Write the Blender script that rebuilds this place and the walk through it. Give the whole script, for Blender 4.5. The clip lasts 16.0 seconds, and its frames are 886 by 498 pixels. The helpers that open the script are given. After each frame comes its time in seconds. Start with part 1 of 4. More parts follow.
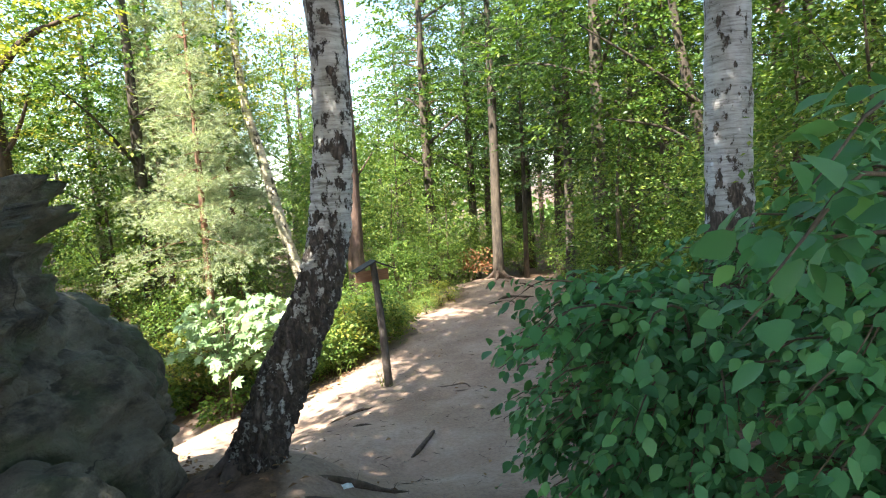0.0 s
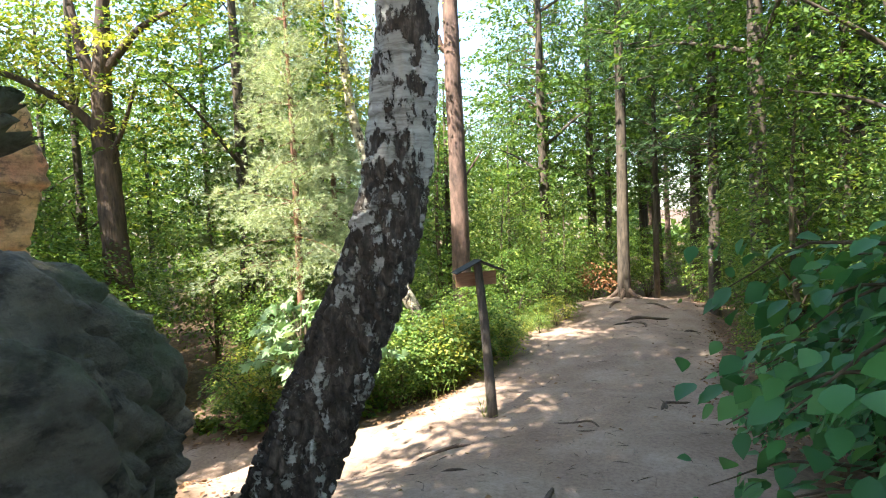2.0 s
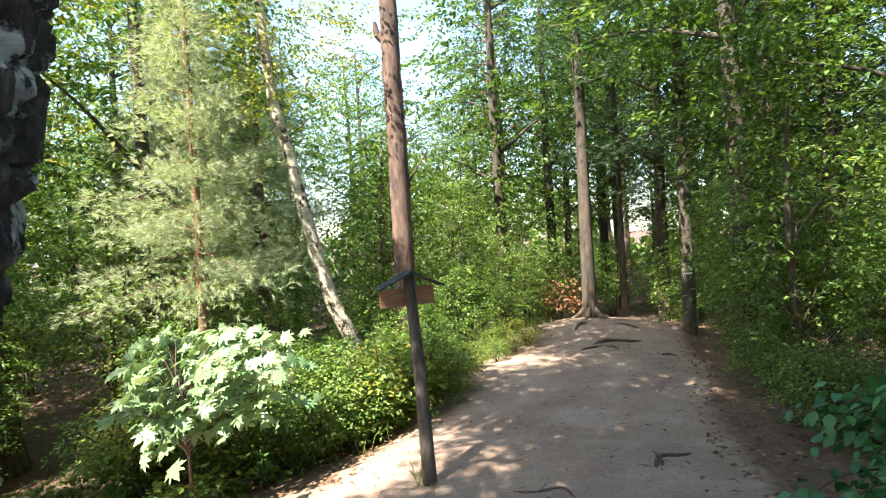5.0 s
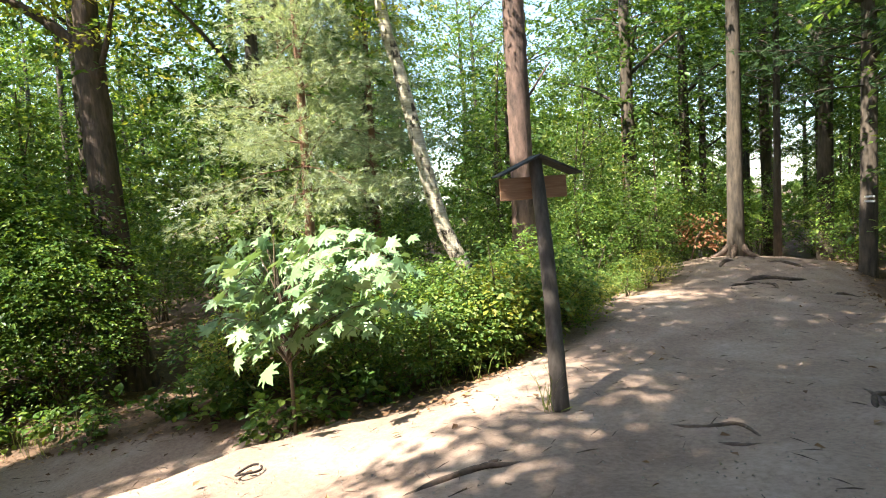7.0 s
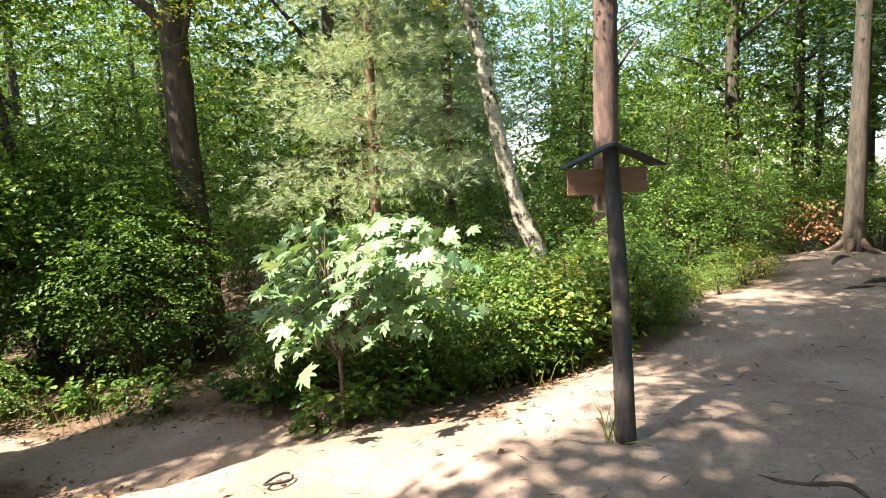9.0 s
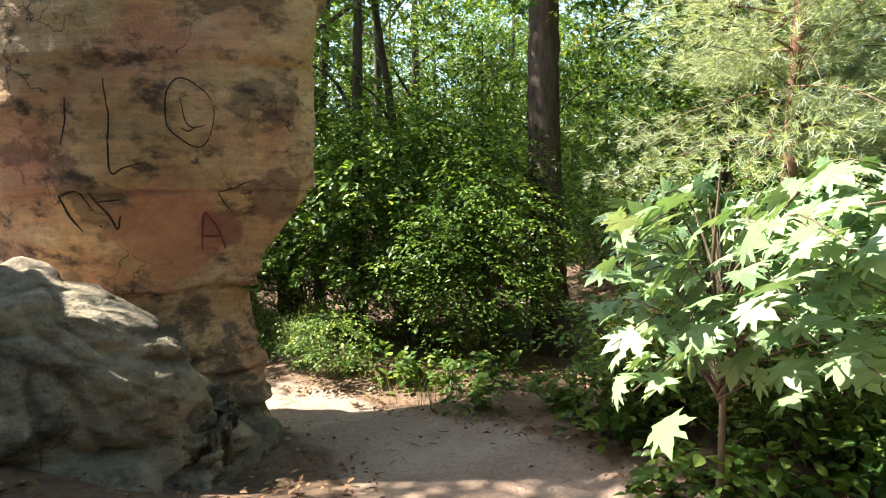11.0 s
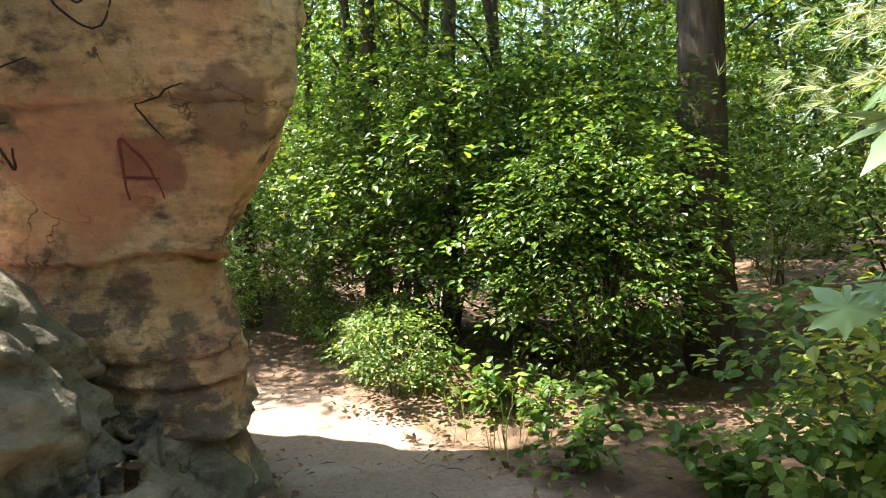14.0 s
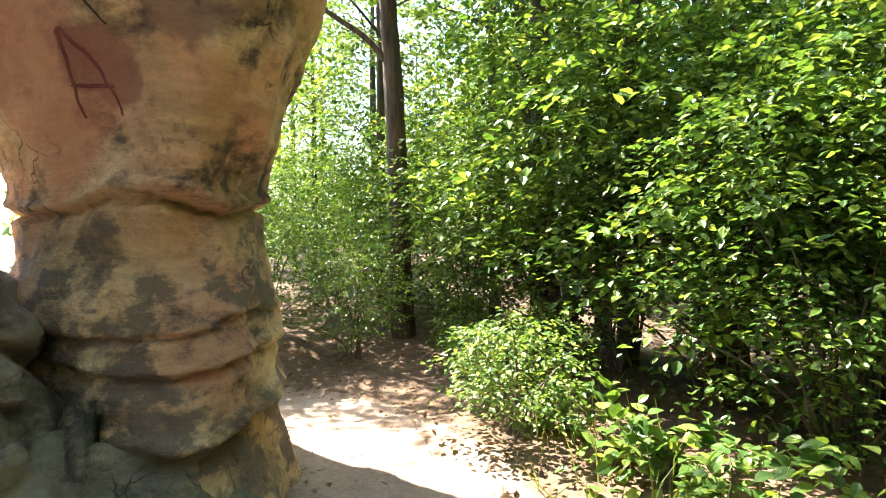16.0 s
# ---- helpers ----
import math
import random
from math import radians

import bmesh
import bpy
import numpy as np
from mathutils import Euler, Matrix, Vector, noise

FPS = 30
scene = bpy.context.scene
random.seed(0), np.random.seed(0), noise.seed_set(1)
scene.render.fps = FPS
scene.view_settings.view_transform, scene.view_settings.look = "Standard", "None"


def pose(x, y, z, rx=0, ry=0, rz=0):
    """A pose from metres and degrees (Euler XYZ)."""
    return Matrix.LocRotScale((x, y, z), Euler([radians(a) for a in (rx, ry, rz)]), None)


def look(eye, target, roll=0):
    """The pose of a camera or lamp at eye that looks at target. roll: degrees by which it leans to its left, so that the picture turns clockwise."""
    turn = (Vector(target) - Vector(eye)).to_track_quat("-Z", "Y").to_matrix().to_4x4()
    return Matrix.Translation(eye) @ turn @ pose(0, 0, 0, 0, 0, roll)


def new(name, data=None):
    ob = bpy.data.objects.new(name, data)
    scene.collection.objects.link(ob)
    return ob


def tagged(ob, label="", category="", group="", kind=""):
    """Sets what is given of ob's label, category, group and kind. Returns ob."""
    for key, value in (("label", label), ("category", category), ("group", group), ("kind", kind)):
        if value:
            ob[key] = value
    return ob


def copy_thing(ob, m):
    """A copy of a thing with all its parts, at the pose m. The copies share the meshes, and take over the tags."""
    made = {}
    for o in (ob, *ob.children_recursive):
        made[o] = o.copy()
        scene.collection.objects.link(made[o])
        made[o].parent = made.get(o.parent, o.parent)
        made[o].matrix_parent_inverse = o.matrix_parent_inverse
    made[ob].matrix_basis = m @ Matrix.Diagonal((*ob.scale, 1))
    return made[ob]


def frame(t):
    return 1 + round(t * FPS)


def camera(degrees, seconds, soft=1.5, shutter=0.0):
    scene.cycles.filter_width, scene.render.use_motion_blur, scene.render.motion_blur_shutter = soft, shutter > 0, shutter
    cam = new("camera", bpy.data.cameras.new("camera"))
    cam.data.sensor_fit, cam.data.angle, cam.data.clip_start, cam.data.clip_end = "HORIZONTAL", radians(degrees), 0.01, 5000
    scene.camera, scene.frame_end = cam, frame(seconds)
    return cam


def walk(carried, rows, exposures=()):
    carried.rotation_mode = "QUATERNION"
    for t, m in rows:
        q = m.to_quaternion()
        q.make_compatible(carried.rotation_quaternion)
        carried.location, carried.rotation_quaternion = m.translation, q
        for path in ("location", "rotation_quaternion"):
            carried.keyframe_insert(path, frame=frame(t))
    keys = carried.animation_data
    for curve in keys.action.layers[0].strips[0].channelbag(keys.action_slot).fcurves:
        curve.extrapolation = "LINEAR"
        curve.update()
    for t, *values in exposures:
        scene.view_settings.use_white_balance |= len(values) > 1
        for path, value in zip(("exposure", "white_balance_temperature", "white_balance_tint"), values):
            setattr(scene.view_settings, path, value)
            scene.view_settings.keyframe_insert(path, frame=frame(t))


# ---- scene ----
# ---- camera ----
cam = camera(74.0, 16.0, 1.1)
PATH = [
    (0, (-0.476, -0.78, 3.089), (-0.33, 1.204, 2.89), -3.4),
    (0.5, (-0.407, -0.41, 2.951), (-0.446, 1.581, 2.761), -3.2),
    (1, (-0.396, 0.009, 2.748), (-0.56, 1.99, 2.528), -3.2),
    (1.5, (-0.437, 0.446, 2.58), (-0.625, 2.426, 2.372), -2.8),
    (2, (-0.5, 1.047, 2.58), (-0.724, 3.032, 2.475), -2.6),
    (2.5, (-0.528, 1.531, 2.548), (-0.755, 3.516, 2.478), -2.7),
    (3, (-0.484, 1.858, 2.531), (-0.658, 3.849, 2.478), -2.6),
    (3.5, (-0.39, 2.221, 2.468), (-0.545, 4.214, 2.443), -2.9),
    (6, (-0.297, 3.62, 1.979), (-0.354, 5.619, 1.949), -3.7),
    (6.5, (-0.513, 3.969, 1.744), (-0.802, 5.945, 1.633), -3.8),
    (7, (-0.571, 4.038, 1.625), (-1.038, 5.977, 1.474), -3.5),
    (7.5, (-0.5, 4.036, 1.76), (-1.039, 5.952, 1.563), -3.4),
    (8, (-0.379, 4.068, 1.834), (-1.005, 5.955, 1.614), -3.2),
    (8.5, (-0.369, 4.24, 1.804), (-1.015, 6.119, 1.574), -2.6),
    (9, (-0.479, 4.618, 1.765), (-1.222, 6.461, 1.537), -2.3),
    (9.5, (-0.664, 5.039, 1.622), (-1.705, 6.737, 1.439), -1.1),
    (10, (-1.125, 5.547, 1.516), (-2.416, 7.062, 1.315), -0.5),
    (10.2, (-1.23, 5.66, 1.489), (-2.622, 7.081, 1.283), -0.3),
    (12.3, (-2.562, 7.12, 1.054), (-4.355, 7.984, 0.867), -1.5),
    (12.5, (-2.674, 7.209, 1.038), (-4.478, 8.049, 0.841), -1.6),
    (13, (-2.934, 7.392, 0.941), (-4.753, 8.2, 0.741), -1.5),
    (13.5, (-3.198, 7.656, 0.87), (-5.047, 8.396, 0.683), -1.8),
    (14, (-3.414, 7.921, 0.782), (-5.29, 8.591, 0.598), -1.5),
    (14.5, (-3.71, 8.193, 0.678), (-5.634, 8.714, 0.51), -1.2),
    (15, (-4.026, 8.478, 0.572), (-5.99, 8.826, 0.427), -1.2),
    (15.5, (-4.36, 8.745, 0.486), (-6.35, 8.897, 0.36), -0.9),
    (16, (-4.719, 9.032, 0.275), (-6.717, 8.973, 0.215), -0.6),
]
SKY, SUN = 0.14, 5.0
EXPOSURES = [(0.0, 2.4), (3.5, 2.3), (6.0, 2.1), (10.0, 2.0), (12.3, 2.5), (14.5, 2.65), (16.0, 3.0)]
walk(cam, [(t, look(eye, target, roll)) for t, eye, target, roll in PATH], EXPOSURES)


# ---- light ----
TO_SUN = Vector((-0.43, -0.45, 0.87)).normalized()
world = bpy.data.worlds.new("sky")
scene.world = world
world.use_nodes = True
wn = world.node_tree.nodes
sky = wn.new("ShaderNodeTexSky")
sky.sky_type = "NISHITA"
sky.sun_disc = False
sky.sun_elevation = math.asin(TO_SUN.z)
sky.sun_rotation = math.atan2(TO_SUN.x, TO_SUN.y)
world.node_tree.links.new(sky.outputs[0], wn["Background"].inputs[0])
wn["Background"].inputs[1].default_value = SKY
sun = new("sun", bpy.data.lights.new("sun", "SUN"))
sun.data.energy, sun.data.angle, sun.data.color = SUN, radians(0.55), (1.0, 0.93, 0.8)
sun.matrix_world = look(TO_SUN * 60, (0, 0, 0))


# ---- materials ----
def material(name):
    m = bpy.data.materials.new(name)
    m.use_nodes = True
    return m, m.node_tree.nodes, m.node_tree.links, m.node_tree.nodes["Principled BSDF"]


def ramp(nodes, stops):
    r = nodes.new("ShaderNodeValToRGB")
    while len(r.color_ramp.elements) < len(stops):
        r.color_ramp.elements.new(0.5)
    for e, (p, c) in zip(r.color_ramp.elements, stops):
        e.position, e.color = p, (*c, 1)
    return r


def texnoise(nodes, links, scale, detail=6, stretch=(1, 1, 1), rough=0.6, coord="Object"):
    co = nodes.new("ShaderNodeTexCoord")
    mp = nodes.new("ShaderNodeMapping")
    mp.inputs["Scale"].default_value = stretch
    n = nodes.new("ShaderNodeTexNoise")
    n.inputs["Scale"].default_value, n.inputs["Detail"].default_value, n.inputs["Roughness"].default_value = scale, detail, rough
    links.new(co.outputs[coord], mp.inputs[0])
    links.new(mp.outputs[0], n.inputs["Vector"])
    return n.outputs["Fac"]


def mix(nodes, links, fac, a, b, mode="MIX"):
    m = nodes.new("ShaderNodeMix")
    m.data_type, m.blend_type = "RGBA", mode
    for value, socket in ((fac, m.inputs[0]), (a, m.inputs[6]), (b, m.inputs[7])):
        if isinstance(value, (int, float)):
            socket.default_value = value
        elif isinstance(value, tuple):
            socket.default_value = (*value, 1)
        else:
            links.new(value, socket)
    return m.outputs[2]


def bump(nodes, links, bsdf, height, strength, distance):
    b = nodes.new("ShaderNodeBump")
    b.inputs["Strength"].default_value, b.inputs["Distance"].default_value = strength, distance
    links.new(height, b.inputs["Height"])
    links.new(b.outputs[0], bsdf.inputs["Normal"])


def leaf_material(name, dark, mid, light, gloss=0.42, through_light=0.4):
    m, n, l, b = material(name)
    g = n.new("ShaderNodeNewGeometry")
    r = ramp(n, [(0.0, dark), (0.55, mid), (1.0, light)])
    l.new(g.outputs["Random Per Island"], r.inputs[0])
    patch = ramp(n, [(0.3, (0.75, 0.75, 0.75)), (0.7, (1.2, 1.2, 1.1))])
    l.new(texnoise(n, l, 0.9, 3), patch.inputs[0])
    c = mix(n, l, 1.0, r.outputs[0], patch.outputs[0], "MULTIPLY")
    l.new(c, b.inputs["Base Color"])
    b.inputs["Roughness"].default_value = gloss
    b.inputs["Specular IOR Level"].default_value = 0.35
    t = n.new("ShaderNodeBsdfTranslucent")
    warm = mix(n, l, 1.0, c, (1.35, 1.25, 0.55), "MULTIPLY")
    l.new(warm, t.inputs[0])
    x = n.new("ShaderNodeMixShader")
    x.inputs[0].default_value = through_light
    l.new(b.outputs[0], x.inputs[1])
    l.new(t.outputs[0], x.inputs[2])
    l.new(x.outputs[0], n["Material Output"].inputs[0])
    return m


def bark_material(name, dark, light, scale=9, stretch=(1, 1, 0.22), depth=0.02, spots=None):
    m, n, l, b = material(name)
    f = texnoise(n, l, scale, 8, stretch, 0.65)
    r = ramp(n, [(0.3, dark), (0.68, light)])
    l.new(f, r.inputs[0])
    c = r.outputs[0]
    big = ramp(n, [(0.35, (0.6, 0.6, 0.6)), (0.7, (1.15, 1.12, 1.05))])
    l.new(texnoise(n, l, 1.3, 4), big.inputs[0])
    c = mix(n, l, 1.0, c, big.outputs[0], "MULTIPLY")
    if spots:
        s = ramp(n, [(0.52, (0, 0, 0)), (0.62, (1, 1, 1))])
        l.new(texnoise(n, l, 5, 5), s.inputs[0])
        c = mix(n, l, s.outputs[0], c, spots)
    l.new(c, b.inputs["Base Color"])
    b.inputs["Roughness"].default_value = 0.9
    bump(n, l, b, f, 0.9, depth)
    return m


def birch_material(name, low, high, dark_low=0.2, dark_high=-0.03, tint=(1, 1, 1), scale=11):
    """White peeling bark with black scars that close up into dark furrowed plates from the height high down to low."""
    m, n, l, b = material(name)
    co = n.new("ShaderNodeTexCoord")
    sep = n.new("ShaderNodeSeparateXYZ")
    l.new(co.outputs["Object"], sep.inputs[0])
    hgt = n.new("ShaderNodeMapRange")
    hgt.inputs[1].default_value, hgt.inputs[2].default_value = low, high
    hgt.inputs[3].default_value, hgt.inputs[4].default_value = dark_low, dark_high
    l.new(sep.outputs[2], hgt.inputs[0])
    f = texnoise(n, l, scale, 10, (1.0, 1.0, 0.62), 0.68)
    add = n.new("ShaderNodeMath")
    add.operation = "ADD"
    l.new(f, add.inputs[0])
    l.new(hgt.outputs[0], add.inputs[1])
    mask = ramp(n, [(0.53, (0, 0, 0)), (0.56, (1, 1, 1))])
    l.new(add.outputs[0], mask.inputs[0])
    fine = texnoise(n, l, 34, 8, (1, 1, 0.3), 0.7)
    white = ramp(n, [(0.32, tuple(q * w for q, w in zip((0.22, 0.2, 0.18), tint))), (0.5, tuple(q * w for q, w in zip((0.58, 0.56, 0.53), tint))), (0.75, tuple(q * w for q, w in zip((0.8, 0.79, 0.77), tint)))])
    l.new(texnoise(n, l, 9, 9, (0.45, 0.45, 3.6), 0.7), white.inputs[0])
    stained = ramp(n, [(0.35, (0.7, 0.68, 0.64)), (0.58, (1.0, 1.0, 1.0))])
    l.new(texnoise(n, l, 2.6, 5), stained.inputs[0])
    pale = mix(n, l, 1.0, white.outputs[0], stained.outputs[0], "MULTIPLY")
    black = ramp(n, [(0.33, (0.014, 0.011, 0.01)), (0.52, (0.075, 0.058, 0.048)), (0.72, (0.24, 0.19, 0.155))])
    l.new(fine, black.inputs[0])
    l.new(mix(n, l, mask.outputs[0], pale, black.outputs[0]), b.inputs["Base Color"])
    b.inputs["Roughness"].default_value = 0.85
    bump(n, l, b, mix(n, l, 0.55, mask.outputs[0], fine), 1.0, 0.022)
    return m


def rock_material(name, tones, stain, moss, stain_edge=0.56, moss_edge=0.6, warm=None, blots=(), crust=None):
    m, n, l, b = material(name)
    base = ramp(n, [(0.25, tones[0]), (0.5, tones[1]), (0.75, tones[2])])
    l.new(texnoise(n, l, 1.6, 8, (1, 1, 1.6), 0.62), base.inputs[0])
    c = base.outputs[0]
    if warm:
        w = ramp(n, [(0.5, (0, 0, 0)), (0.68, (0.85, 0.85, 0.85))])
        l.new(texnoise(n, l, 0.75, 3), w.inputs[0])
        c = mix(n, l, w.outputs[0], c, warm)
    sharp = ramp(n, [(0.55, (0, 0, 0)), (0.59, (0.6, 0.6, 0.6))])
    l.new(texnoise(n, l, 1.35, 7, (1, 1, 1.5), 0.6), sharp.inputs[0])
    c = mix(n, l, sharp.outputs[0], c, tuple(0.5 * q + 0.3 * w for q, w in zip(stain, tones[0])))
    grain = texnoise(n, l, 38, 8)
    band = texnoise(n, l, 2.2, 9, (0.6, 0.6, 6.0), 0.7)
    g = ramp(n, [(0.3, (0.72, 0.7, 0.7)), (0.7, (1.3, 1.3, 1.3))])
    l.new(band, g.inputs[0])
    c = mix(n, l, 0.75, c, g.outputs[0], "MULTIPLY")
    s = ramp(n, [(stain_edge - 0.06, (0, 0, 0)), (stain_edge + 0.05, (0.9, 0.9, 0.9))])
    l.new(texnoise(n, l, 2.1, 9, (1, 1, 1.9), 0.68), s.inputs[0])
    c = mix(n, l, s.outputs[0], c, stain)
    k = ramp(n, [(moss_edge, (0, 0, 0)), (moss_edge + 0.12, (0.8, 0.8, 0.8))])
    l.new(texnoise(n, l, 1.1, 7), k.inputs[0])
    c = mix(n, l, k.outputs[0], c, moss)
    mottle = ramp(n, [(0.34, (0.66, 0.62, 0.6)), (0.5, (1.0, 1.0, 1.0)), (0.7, (1.16, 1.13, 1.08))])
    l.new(texnoise(n, l, 8.5, 9, (1, 1, 1.5), 0.72), mottle.inputs[0])
    c = mix(n, l, 0.85, c, mottle.outputs[0], "MULTIPLY")
    co = n.new("ShaderNodeTexCoord")
    # hair cracks
    warp = n.new("ShaderNodeVectorMath")
    warp.operation = "ADD"
    push = n.new("ShaderNodeTexNoise")
    push.inputs["Scale"].default_value, push.inputs["Detail"].default_value = 2.4, 6
    l.new(co.outputs["Object"], push.inputs["Vector"])
    l.new(co.outputs["Object"], warp.inputs[0])
    l.new(push.outputs["Color"], warp.inputs[1])
    cell = n.new("ShaderNodeTexVoronoi")
    cell.feature = "DISTANCE_TO_EDGE"
    cell.inputs["Scale"].default_value = 1.15
    l.new(warp.outputs[0], cell.inputs["Vector"])
    hair = ramp(n, [(0.004, (0.85, 0.85, 0.85)), (0.014, (0, 0, 0))])
    l.new(cell.outputs["Distance"], hair.inputs[0])
    gap = ramp(n, [(0.5, (0, 0, 0)), (0.58, (1, 1, 1))])
    l.new(texnoise(n, l, 1.7, 4), gap.inputs[0])
    c = mix(n, l, mix(n, l, 1.0, hair.outputs[0], gap.outputs[0], "MULTIPLY"), c, tuple(0.8 * q for q in stain))
    for place, reach, colour, strength in blots:
        # a stain round one place, with a ragged rim
        d = n.new("ShaderNodeVectorMath")
        d.operation = "DISTANCE"
        l.new(co.outputs["Object"], d.inputs[0])
        d.inputs[1].default_value = place
        wob = n.new("ShaderNodeMath")
        wob.operation = "MULTIPLY_ADD"
        wob.inputs[1].default_value = -2.6 * reach
        l.new(texnoise(n, l, 3.6, 8), wob.inputs[0])
        l.new(d.outputs["Value"], wob.inputs[2])
        e = ramp(n, [(0.0, (strength,) * 3), (max(0.02, 0.3 * reach), (0, 0, 0))])
        l.new(wob.outputs[0], e.inputs[0])
        c = mix(n, l, e.outputs[0], c, colour)
    if crust:
        # dark crust on the beds below the given height, flaked off in sharp-edged patches
        top, colour, edge = crust
        sep = n.new("ShaderNodeSeparateXYZ")
        l.new(co.outputs["Object"], sep.inputs[0])
        bed = n.new("ShaderNodeMapRange")
        bed.inputs[1].default_value, bed.inputs[2].default_value = top + 0.05, top - 0.05
        bed.inputs[3].default_value, bed.inputs[4].default_value = 0.0, 1.0
        l.new(sep.outputs[2], bed.inputs[0])
        flake = ramp(n, [(edge, (0, 0, 0)), (edge + 0.075, (0.85, 0.85, 0.85))])
        l.new(texnoise(n, l, 3.1, 9, (1, 1, 1.7), 0.66), flake.inputs[0])
        c = mix(n, l, mix(n, l, 1.0, flake.outputs[0], bed.outputs[0], "MULTIPLY"), c, colour)
    l.new(c, b.inputs["Base Color"])
    b.inputs["Roughness"].default_value = 0.92
    bump(n, l, b, mix(n, l, 0.5, grain, band), 1.0, 0.06)
    return m


def plain_material(name, a, b_, scale=14, rough=0.85, stretch=(1, 1, 1), depth=0.004):
    m, n, l, b = material(name)
    f = texnoise(n, l, scale, 7, stretch)
    r = ramp(n, [(0.3, a), (0.7, b_)])
    l.new(f, r.inputs[0])
    l.new(r.outputs[0], b.inputs["Base Color"])
    b.inputs["Roughness"].default_value = rough
    bump(n, l, b, f, 0.7, depth)
    return m


LEAF_SHRUB = leaf_material("leaf_shrub", (0.060, 0.120, 0.031), (0.126, 0.230, 0.056), (0.336, 0.400, 0.112))
LEAF_HAZEL = leaf_material("leaf_hazel", (0.05, 0.11, 0.026), (0.11, 0.21, 0.045), (0.28, 0.37, 0.085), 0.38)
LEAF_TREE = leaf_material("leaf_tree", (0.048, 0.100, 0.025), (0.090, 0.180, 0.042), (0.192, 0.280, 0.070))
LEAF_BUSH = leaf_material("leaf_bush", (0.055, 0.18, 0.075), (0.085, 0.26, 0.105), (0.14, 0.34, 0.12), 0.45, 0.25)
LEAF_MAPLE = leaf_material("leaf_maple", (0.15, 0.26, 0.12), (0.24, 0.37, 0.19), (0.34, 0.46, 0.26), 0.3, 0.2)
LEAF_YELLOW = leaf_material("leaf_yellow", (0.192, 0.250, 0.042), (0.312, 0.360, 0.070), (0.480, 0.420, 0.112))
NEEDLE = leaf_material("needle", (0.2, 0.27, 0.17), (0.37, 0.44, 0.3), (0.52, 0.56, 0.42), 0.6, 0.35)
NEEDLE_DARK = leaf_material("needle_dark", (0.03, 0.07, 0.03), (0.05, 0.11, 0.045), (0.09, 0.15, 0.06), 0.6, 0.25)
GRASS = leaf_material("grass_blade", (0.12, 0.17, 0.04), (0.22, 0.27, 0.07), (0.42, 0.4, 0.16), 0.6, 0.3)
DRY_LEAF = leaf_material("dry_leaf", (0.09, 0.05, 0.028), (0.2, 0.11, 0.06), (0.38, 0.25, 0.15), 0.8, 0.1)
BROWN_LEAF = leaf_material("withered_leaf", (0.16, 0.07, 0.035), (0.26, 0.12, 0.065), (0.36, 0.2, 0.11), 0.7, 0.3)
BIRCH_NEAR = birch_material("birch_bark_old", 1.15, 2.5, 0.115, 0.015)
BIRCH_GREY = birch_material("birch_bark_grey", 2.0, 3.1, 0.2, -0.03, (0.9, 0.93, 1.0), 9)
BIRCH_TAN = birch_material("birch_bark_tan", -0.5, 3.5, 0.07, -0.02, (1.0, 0.9, 0.74), 7)
PINE = bark_material("pine_bark", (0.05, 0.035, 0.03), (0.27, 0.17, 0.14), 8, (1, 1, 0.3), 0.03)
PINE_RED = bark_material("pine_bark_red", (0.1, 0.05, 0.035), (0.36, 0.19, 0.12), 8, (1, 1, 0.3), 0.02)
OAK = bark_material("oak_bark", (0.03, 0.021, 0.016), (0.155, 0.105, 0.078), 12, (1, 1, 0.16), 0.03)
DARK_BARK = bark_material("dark_bark", (0.03, 0.025, 0.02), (0.14, 0.11, 0.085), 12, (1, 1, 0.2), 0.02)
TWIG = bark_material("twig_bark", (0.06, 0.045, 0.03), (0.2, 0.15, 0.1), 18, (1, 1, 0.4), 0.005)
ROOT = bark_material("root_bark", (0.04, 0.028, 0.022), (0.2, 0.14, 0.11), 14, (1, 1, 1), 0.01)
CLIFF = rock_material("sandstone_cliff", ((0.38, 0.23, 0.12), (0.66, 0.44, 0.23), (0.8, 0.62, 0.4)), (0.07, 0.05, 0.045), (0.2, 0.19, 0.13), 0.585, 0.62, (0.62, 0.29, 0.18),
                      [((-7.4, 7.1, 1.0), 0.34, (0.66, 0.29, 0.18), 0.6), ((-7.13, 7.52, 0.98), 0.14, (0.3, 0.12, 0.09), 0.7), ((-7.45, 7.35, 2.15), 0.28, (0.12, 0.09, 0.07), 0.75), ((-6.95, 7.95, 1.25), 0.18, (0.22, 0.13, 0.09), 0.7)],
                      (0.36, (0.15, 0.115, 0.09), 0.49))
BOULDER = rock_material("sandstone_boulder", ((0.095, 0.085, 0.06), (0.18, 0.16, 0.12), (0.34, 0.3, 0.23)), (0.035, 0.03, 0.023), (0.085, 0.11, 0.055), 0.55, 0.5)
BOULDER_PALE = rock_material("sandstone_pale", ((0.17, 0.145, 0.1), (0.32, 0.275, 0.2), (0.5, 0.44, 0.34)), (0.075, 0.06, 0.045), (0.19, 0.18, 0.11), 0.56, 0.57)
POST_WOOD = bark_material("weathered_wood", (0.035, 0.028, 0.024), (0.16, 0.135, 0.12), 16, (1, 1, 0.08), 0.006)
BOARD_WOOD = plain_material("board_wood", (0.26, 0.13, 0.07), (0.42, 0.24, 0.14), 9, 0.75, (0.3, 1, 6))
